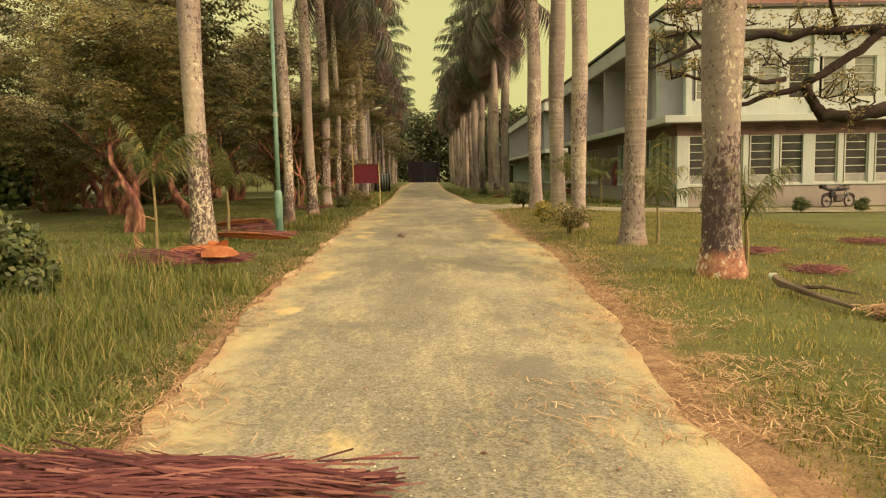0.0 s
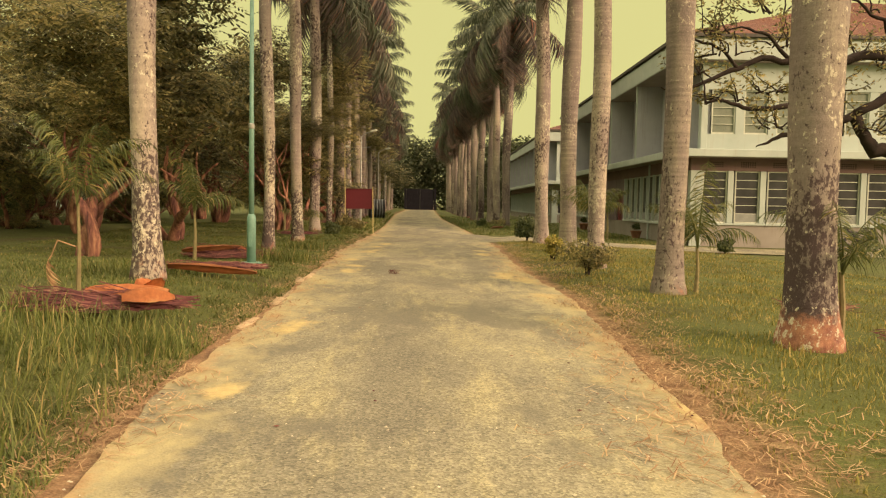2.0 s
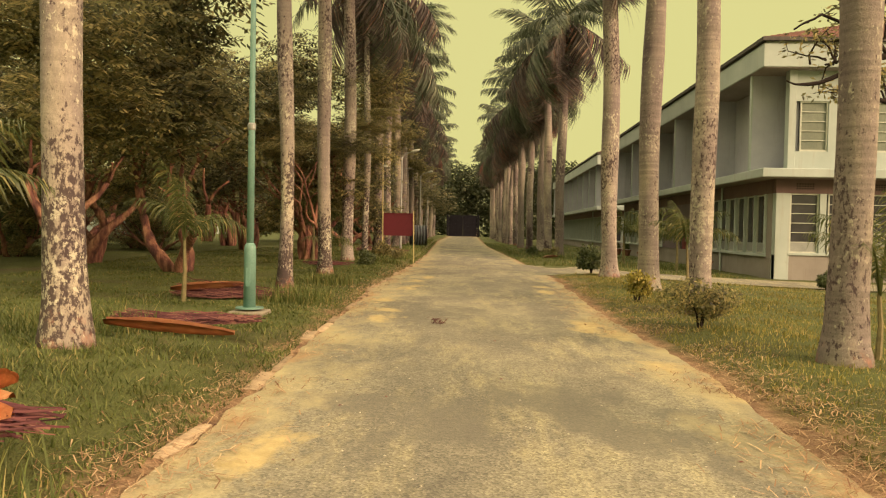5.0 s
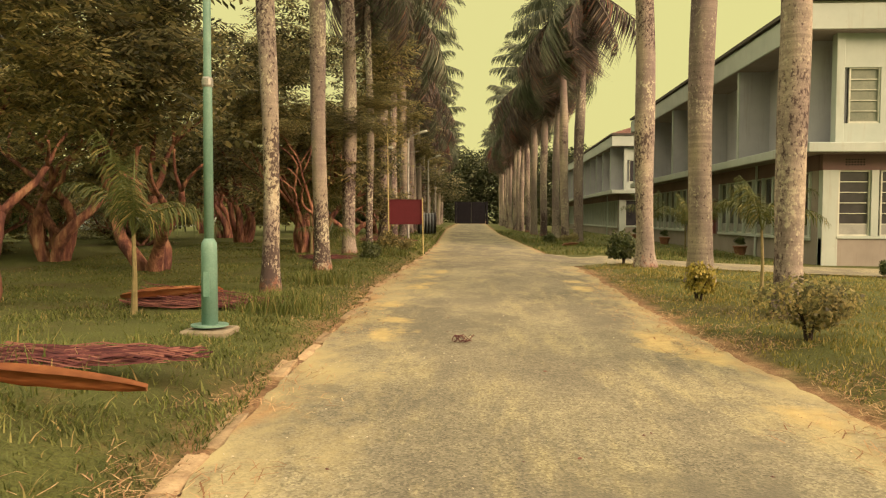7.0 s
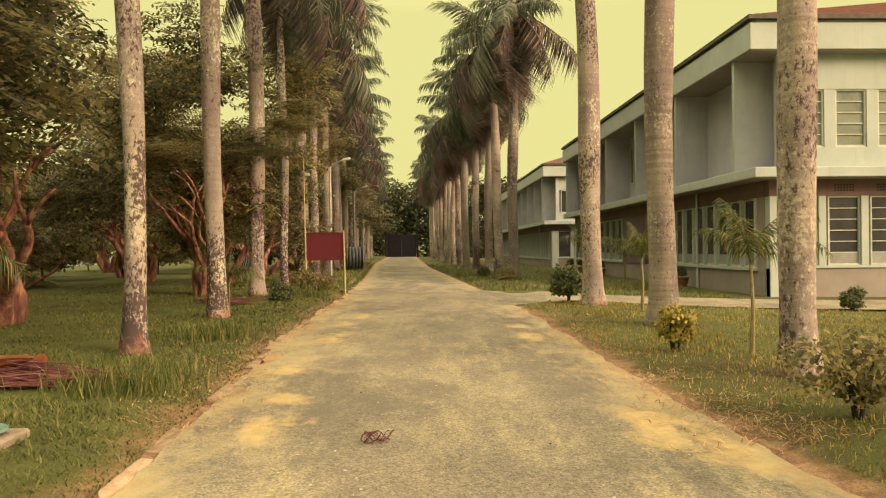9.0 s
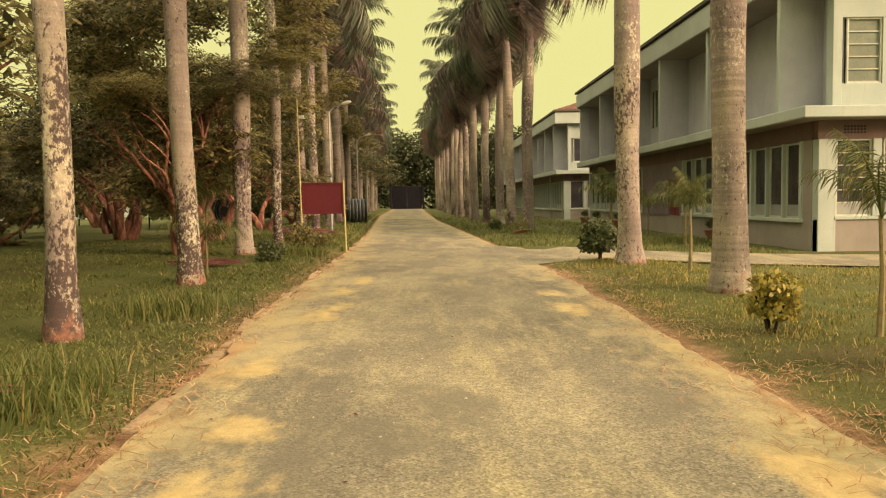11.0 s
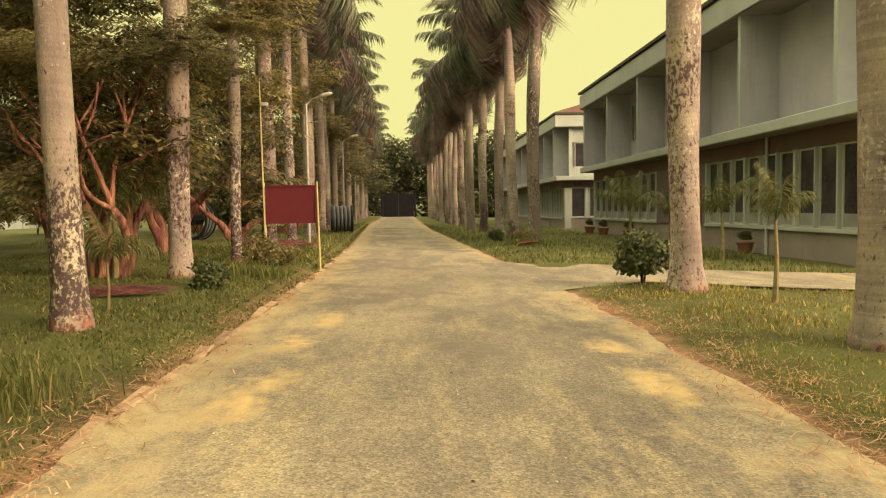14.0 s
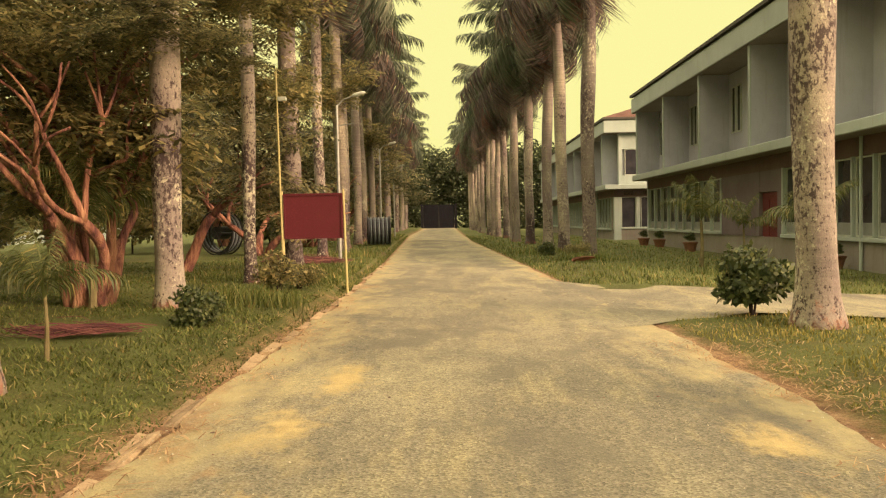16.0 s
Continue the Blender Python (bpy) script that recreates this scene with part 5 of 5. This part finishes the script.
    for nx in nodes:
        for _ in range(8):
            p = Vector(nx) + Vector((r.uniform(-0.4, 0.4), r.uniform(-0.2, 0.2), 0))
            d = Vector((r.uniform(-1, 1), r.uniform(-0.7, 0.7), r.uniform(-0.2, 1.1))).normalized()
            pts = [p]
            for k in range(5):
                d = (d + Vector((r.uniform(-0.6, 0.6), r.uniform(-0.5, 0.5), r.uniform(-0.4, 0.6)))).normalized()
                p = p + d * 0.17
                pts.append(p)
            part("twig", tube(pts, [0.022, 0.018, 0.014, 0.011, 0.008, 0.005], 5), M_DARKBARK, T)
            for q in pts[2:]:
                for _ in range(8):
                    o = Vector((r.gauss(0, 1), r.gauss(0, 1), r.gauss(0, 0.7))) * 0.09
                    u = Vector((r.gauss(0, 1), r.gauss(0, 1), r.gauss(0, 0.6))).normalized() * 0.06
                    w = u.cross(Vector((r.gauss(0, 1), r.gauss(0, 1), r.gauss(0, 1)))).normalized() * 0.022
                    n = len(lv)
                    lv.extend([tuple(q + o - u), tuple(q + o + w), tuple(q + o + u), tuple(q + o - w)])
                    lf.append((n, n + 1, n + 2, n + 3))
    part("leaves", raw_mesh("leaves", lv, lf, M_LEAFLIGHT), None, T)


lawn_tree()


# ---- fallen palm litter ----
def strand_heap(name, x, y, z, length, width, height, n, mat, turn, seed, label, category, taper=True):
    r = random.Random(seed)
    bm_v, bm_f = [], []
    for i in range(n):
        v = r.gauss(0, 0.33) * width
        zz = abs(r.gauss(0, 0.4)) * height * max(0.15, 1 - abs(v) / width)
        x0 = r.uniform(-0.5, 0.15) * length
        L = r.uniform(0.35, 0.7) * length
        bow = r.uniform(-0.25, 0.25) * length
        skew = r.gauss(0, 0.17)
        w = r.uniform(0.0025, 0.007)
        m = len(bm_v)
        for k in range(6):
            t = k / 5
            px = x0 + L * t
            sq = 1.0 - (0.75 * max(0.0, (px / length + 0.1)) if taper else 0)
            py = v * sq + bow * t * (1 - t) + skew * L * (t - 0.5)
            pz = zz * (1 - 0.7 * t) + 0.012 + 0.035 * (1 + math.sin(5 * t + i))
            bm_v += [(px, py - w, pz), (px, py + w, pz), (px, py, pz + w * 1.5)]
        for k in range(5):
            a = m + k * 3
            bm_f += [(a, a + 1, a + 4, a + 3), (a + 1, a + 2, a + 5, a + 4), (a + 2, a, a + 3, a + 5)]
    ob = part(name, raw_mesh(name, bm_v, bm_f, mat), None)
    ob.matrix_world = pose(x, y, z, 0, 0, turn)
    return tagged(ob, label, category)


strand_heap("palm_inflorescence", 0.2, 5.25, 0.03, 1.8, 0.26, 0.09, 850, M_DEADBROWN, -4, 1, "heap of dark red-brown fallen palm strands on the road edge", "palm litter")
strand_heap("palm_inflorescence", -1.6, 11.45, 0.3, 1.3, 0.42, 0.16, 700, M_DEADBROWN, 5, 2, "heap of red-brown palm strands in the grass", "palm litter")
strand_heap("palm_inflorescence", -1.8, 15.75, 0.28, 1.2, 0.28, 0.08, 420, M_DEADBROWN, 10, 3, "flat heap of brown palm strands in the grass", "palm litter")
strand_heap("palm_inflorescence", -2.9, 20.5, 0.1, 1.7, 0.4, 0.22, 420, M_DEADBROWN, 0, 4, "heap of brown palm strands in the grass", "palm litter")
strand_heap("palm_inflorescence", -3.2, 29.9, 0.2, 1.2, 0.4, 0.14, 100, M_DEADBROWN, 5, 5, "heap of brown palm strands by the trees", "palm litter")
strand_heap("palm_inflorescence", -3.4, 42.6, 0.22, 2.0, 0.5, 0.35, 260, M_DEADBROWN, 5, 6, "heap of brown palm litter behind the sign", "palm litter")


def sheath(x, y, z, length, width, turn, mat, curl, name, label, seed):
    """A boat-shaped palm leaf base lying in the grass."""
    r = random.Random(seed)
    bm = bmesh.new()
    rows = []
    for i in range(11):
        t = i / 10
        w = width * (math.sin(math.pi * (0.12 + 0.83 * t)) ** 0.7)
        row = []
        for j in range(7):
            v = (j / 6 - 0.5) * 2
            row.append(bm.verts.new((length * (t - 0.5), v * w * 0.5 * (1 - 0.2 * curl), 0.03 + 0.5 * w * (curl * v * v if curl > 0 else -curl * (1 - v * v) * 1.4) + 0.1 * length * (t - 0.5) ** 2 + r.uniform(-0.006, 0.006))))
        rows.append(row)
    for a, b2 in zip(rows, rows[1:]):
        for j in range(6):
            bm.faces.new((a[j], a[j + 1], b2[j + 1], b2[j]))
    bmesh.ops.solidify(bm, geom=bm.faces[:], thickness=0.012)
    ob = part(name, bm, mat, None, smooth=True)
    ob.matrix_world = pose(x, y, z, r.uniform(-8, 8), r.uniform(-6, 6), turn)
    return tagged(ob, label, "palm sheath", "fallen palm sheaths")


sheath(-0.98, 11.4, 0.36, 0.46, 0.34, 24, M_ORANGE, -0.55, "palm_sheath", "fresh orange palm leaf base folded over the heap", 1)
sheath(-1.25, 11.6, 0.4, 0.75, 0.28, 8, M_ORANGE, -0.5, "palm_sheath", "pale orange palm leaf base on the heap", 2)
sheath(-1.1, 11.78, 0.42, 0.36, 0.26, 75, M_ORANGE, 0.9, "palm_sheath", "crumpled orange palm leaf base on the heap", 9)
sheath(-1.9, 11.7, 0.27, 0.9, 0.13, 5, M_STRAW, 0.5, "palm_sheath", "dry pale palm stalk in the grass", 3)
sheath(-1.42, 14.82, 0.3, 1.25, 0.17, -3, M_SHEATH, 1.3, "palm_sheath", "long brown palm leaf base beside the trunk", 4)
sheath(-3.1, 20.4, 0.22, 1.2, 0.3, 14, M_SHEATH, 0.8, "palm_sheath", "curled brown palm leaf base on the heap", 5)
sheath(-2.6, 20.7, 0.2, 0.7, 0.25, -60, M_ORANGE, 0.8, "palm_sheath", "red-brown curled palm leaf base", 6)
sheath(4.9, 45.0, 0.02, 0.8, 0.3, 20, M_POT, 0.8, "palm_sheath", "red-brown palm leaf base on the verge", 7)

log = thing("fallen_log", pose(5.55, 9.9, 0.03), "grey rotten log lying in the lawn", "log")
part("trunk", tube([(0.0, 0.75, 0.1), (0.02, 0.62, 0.05), (0.04, 0.35, 0.04), (0.0, 0.1, 0.045), (0.02, -0.3, 0.03), (0.05, -0.85, 0.03)], [0.042, 0.05, 0.038, 0.04, 0.03, 0.02], 9, 0.5), M_TRUNKLOG, log)
part("cut_end", tube([(-0.03, 0.8, 0.11), (0.0, 0.75, 0.1)], [0.035, 0.052], 9, 0.2), M_SLAT, log)
part("branch", tube([(0.03, 0.3, 0.05), (0.25, 0.1, 0.08), (0.4, -0.3, 0.06)], [0.03, 0.022, 0.012], 7, 0.35), M_TRUNKLOG, log)
strand_heap("cut_grass", 6.0, 8.9, -0.03, 0.8, 0.35, 0.14, 300, M_STRAW, 30, 8, "heap of dry straw on the lawn", "straw", False)
strand_heap("cut_grass", 7.0, 12.6, -0.1, 0.8, 0.5, 0.02, 90, M_DEADBROWN, 10, 9, "flat patch of brown cuttings on the lawn", "straw", False)
strand_heap("cut_grass", 10.9, 18.5, -0.28, 1.0, 0.6, 0.05, 130, M_DEADBROWN, 0, 10, "low heap of brown cuttings on the lawn", "straw", False)
strand_heap("cut_grass", 7.3, 15.6, -0.13, 0.9, 0.5, 0.02, 110, M_DEADBROWN, 0, 12, "flat patch of brown cuttings on the lawn", "straw", False)
strand_heap("dry_leaf", 0.86, 18.45, 0.0, 0.2, 0.08, 0.02, 16, M_DEADBROWN, 15, 14, "small clump of dry leaves on the asphalt", "dead leaves", False)
hang = thing("dead_leaf", pose(-2.45, 12.5, 0.26), "yellow broken palm leaf hanging by the young palm", "leaf")
part("stalk", tube([(0.25, 0.05, 0.55), (0.08, 0, 0.62), (0.0, 0, 0.42)], [0.008, 0.008, 0.006], 5), M_STRAW, hang)
f = part("blade", frond_mesh("blade", 0.45, 1.0, 0.16, 22, M_STRAW, random.Random(4), 0.9), None, hang)
f.matrix_local = Matrix.Translation((0.0, 0, 0.45)) @ pose(0, 0, 0, 0, 60, 200)

# ---- kerb stones along the west edge ----
kerb = thing("kerb", pose(0, 0, 0), "half-buried sandy kerb stones along the road edge", "kerb", kind="structure")
r = random.Random(31)
KM = []
for k in range(4):
    bm = boxed(-0.06, 0.06, -0.35, 0.35, -0.2, 0.03, 0.015)
    for v in bm.verts:
        v.co += Vector((r.uniform(-1, 1), r.uniform(-1, 1), r.uniform(-1, 1))) * 0.02
    KM.append(mesh_of("kerb_stone", bm, M_KERB))
y = 12.5
while y < 44:
    if r.random() < 0.78:
        x = road_left(y) - 0.06
        k = part("kerb_stone", r.choice(KM), None, kerb)
        a = math.degrees(math.atan2(road_left(y + 0.5) - road_left(y - 0.5), 1.0))
        k.matrix_local = pose(x + r.uniform(-0.025, 0.025), y, road_z(x, y) + r.uniform(-0.045, -0.004), r.uniform(-2, 2), r.uniform(-5, 5), -a + r.uniform(-2, 2))
    y += 0.84 + r.uniform(0, 0.06)


# ---- grass and straw ----
def blades(name, n, place, hlo, hhi, wid, mat, seed, label, lean=0.6):
    rs = np.random.RandomState(seed)
    V, F = [], []
    tries = 0
    while len(F) < n * 2 and tries < n * 6:
        tries += 1
        p = place(rs)
        if p is None:
            continue
        x, y, k = p
        z = ground_z(x, y) - 0.01
        L = (hlo + (hhi - hlo) * rs.random_sample() ** 1.6) * k
        a = rs.uniform(0, 6.283)
        dx, dy = math.cos(a), math.sin(a)
        b = L * lean * rs.uniform(0.2, 1.0)
        w = wid * rs.uniform(0.6, 1.3) * (1 + 0.03 * max(0, y - 10))
        px, py = -dy * w, dx * w
        m = len(V)
        V += [(x - px, y - py, z), (x + px, y + py, z), (x + px * 0.7 + dx * b * 0.4, y + py * 0.7 + dy * b * 0.4, z + L * 0.6), (x - px * 0.7 + dx * b * 0.4, y - py * 0.7 + dy * b * 0.4, z + L * 0.6), (x + dx * b, y + dy * b, z + L * 0.95)]
        F += [(m, m + 1, m + 2, m + 3), (m + 3, m + 2, m + 4)]
    return tagged(part(name, raw_mesh(name, V, F, mat), None), label, "grass", kind="stuff")


def tuft(x, y):
    return max(0.0, 0.55 + 0.9 * noise.noise(Vector((x * 0.9, y * 0.9, 11.0))) + 0.5 * noise.noise(Vector((x * 3, y * 3, 4.0))))


CLEAR = [(-1.65, 11.4, 0.62), (-1.1, 11.45, 0.4), (-1.5, 15.9, 0.5), (-2.0, 15.9, 0.4), (-1.0, 15.9, 0.4), (-2.9, 20.4, 0.7), (-3.2, 29.9, 0.6)]


def west_place(rs):
    y = 3.0 + 42 * rs.random_sample() ** 1.7
    x = road_left(y) - 0.1 - 8.5 * rs.random_sample() ** 1.5
    d = road_left(y) - x
    if any((x - cx) ** 2 + (y - cy) ** 2 < cr * cr for cx, cy, cr in CLEAR) and rs.random_sample() < 0.85:
        return None
    k = tuft(x, y) * min(1.0, 0.35 + d * 0.75)
    if rs.random_sample() > k + 0.15:
        return None
    return x, y, (0.45 + 0.7 * k) * (1.1 if y < 17 else 0.68)


def east_place(rs):
    y = 3.0 + 29.2 * rs.random_sample() ** 1.3
    x = road_right(y) + 0.25 + 9 * rs.random_sample() ** 1.4
    if y > side_edge(SIDE_NEAR, x) - 0.05:
        return None
    d = x - road_right(y)
    k = tuft(x, y) * min(1.0, 0.15 + d * 0.7)
    return (x, y, 0.5 + 0.7 * k) if rs.random_sample() < k + 0.2 else None


def far_place(rs):
    y = 36.5 + 50 * rs.random_sample() ** 1.6
    if rs.random_sample() < 0.6:
        x = road_right(y) + 0.1 + (11.6 - road_right(y)) * rs.random_sample() ** 1.4
        if y < side_edge(SIDE_FAR, x) + 0.1:
            return None
    else:
        x = road_left(y) - 0.1 - 5 * rs.random_sample() ** 1.5
    return x, y, 0.7 + 0.6 * tuft(x, y)


blades("long_grass", 230000, west_place, 0.035, 0.12, 0.0045, M_GRASSL, 1, "long matted green grass with seed stalks", 1.9)
blades("lawn_grass", 80000, east_place, 0.025, 0.1, 0.005, M_GRASSR, 2, "short green and straw-coloured lawn grass", 0.9)
blades("verge_grass", 34000, far_place, 0.04, 0.15, 0.006, M_GRASSL, 3, "uneven grass along the far verges", 1.2)


def straws(name, n, side, seed, label):
    rs = np.random.RandomState(seed)
    V, F = [], []
    for _ in range(n):
        y = 2.5 + 32 * rs.random_sample() ** 1.8
        off = rs.normal(0.12, 0.24)
        if side > 0:
            x = road_right(y) + off * (2.6 if y < 9 else 1.5)
            if y > 31.5:
                continue
        else:
            x = road_left(y) - off
        if noise.noise(Vector((x * 0.5, y * 0.7, side * 3.0))) < -0.15:
            continue
        z = max(ground_z(x, y), road_z(x, y) if road_left(y) < x < road_right(y) else -1) + 0.012
        a = rs.uniform(0, 3.1416)
        L, w = rs.uniform(0.05, 0.2), rs.uniform(0.002, 0.0045)
        dx, dy = math.cos(a), math.sin(a)
        bow = rs.uniform(-0.03, 0.03)
        zz = rs.uniform(0, 0.03)
        m = len(V)
        V += [(x - dy * w, y + dx * w, z), (x + dy * w, y - dx * w, z), (x + dx * L * 0.5 - dy * (bow - w), y + dy * L * 0.5 + dx * (bow - w), z + zz), (x + dx * L * 0.5 - dy * (bow + w), y + dy * L * 0.5 + dx * (bow + w), z + zz), (x + dx * L - dy * w, y + dy * L + dx * w, z + 0.004), (x + dx * L + dy * w, y + dy * L - dx * w, z + 0.004)]
        F += [(m, m + 1, m + 2, m + 3), (m + 3, m + 2, m + 5, m + 4)]
    return tagged(part(name, raw_mesh(name, V, F, M_STRAW), None), label, "straw", kind="stuff")


straws("straw_litter", 13000, 1, 41, "dry straw and needles strewn along the lawn edge")
straws("straw_litter", 7000, -1, 42, "dry straw strewn along the bank edge")


# ---- tall tufts, road litter ----
def tufts_at(centres):
    def place(rs):
        cx, cy, rad = centres[rs.randint(len(centres))]
        x, y = cx + rs.normal() * rad, cy + rs.normal() * rad
        return None if road_left(y) - 0.15 < x < road_right(y) + 0.1 else (x, y, 1.0)
    return place


blades("tall_grass", 14000, tufts_at([(-1.0, 8.6, 0.4), (-1.4, 6.6, 0.5), (-0.8, 10.8, 0.3), (-1.9, 11.2, 0.4), (-1.6, 20.3, 0.28), (-1.9, 20.9, 0.35), (-1.7, 10.0, 0.5), (-2.4, 8.0, 0.5), (-1.1, 7.4, 0.3), (-2.6, 15.6, 0.5), (-1.9, 24.5, 0.3), (-1.9, 32.6, 0.4), (9.2, 41.5, 0.6), (8.2, 40.6, 0.5), (10.4, 43.0, 0.6), (5.0, 46.0, 0.5), (4.4, 52.0, 0.7), (-2.2, 47.0, 0.6), (-2.4, 38.5, 0.5)]), 0.12, 0.34, 0.005, M_GRASSL, 8, "tall tufts of yellowing grass", 0.9)


def road_litter(name, n, size, mat, seed, label, flat):
    rs = np.random.RandomState(seed)
    V, F = [], []
    for _ in range(n):
        y = 3.0 + 36 * rs.random_sample() ** 1.4
        l, rr = road_left(y), road_right(y)
        u = rs.random_sample()
        u = u if rs.random_sample() < 0.5 else (u ** 3 if rs.random_sample() < 0.5 else 1 - u ** 3)
        x = l + (rr - l) * u
        if noise.noise(Vector((x * 0.9, y * 0.5, seed))) < -0.05:
            continue
        z = road_z(x, y) + 0.006
        s = size * rs.uniform(0.4, 1.5)
        a = rs.uniform(0, 6.28)
        c, d = math.cos(a) * s, math.sin(a) * s
        m = len(V)
        k = flat * s
        V += [(x - c, y - d, z), (x + d * 0.6, y - c * 0.6, z), (x + c, y + d, z), (x - d * 0.6, y + c * 0.6, z), (x + 0.2 * c, y, z + k)]
        F += [(m, m + 1, m + 4), (m + 1, m + 2, m + 4), (m + 2, m + 3, m + 4), (m + 3, m, m + 4)]
    return tagged(part(name, raw_mesh(name, V, F, mat), None), label, "litter", kind="stuff")


M_CHIP = varied("pale_stone_chip", [(0.3, (0.42, 0.37, 0.27)), (0.7, (0.62, 0.57, 0.43))], 5, 0.9, 40, 0.2, shift=0)
road_litter("stone_chips", 2600, 0.009, M_CHIP, 51, "pale stone chips worn out of the asphalt", 0.6)
road_litter("leaf_litter", 220, 0.016, M_DEADBROWN, 52, "small dead leaves lying on the road", 0.3)
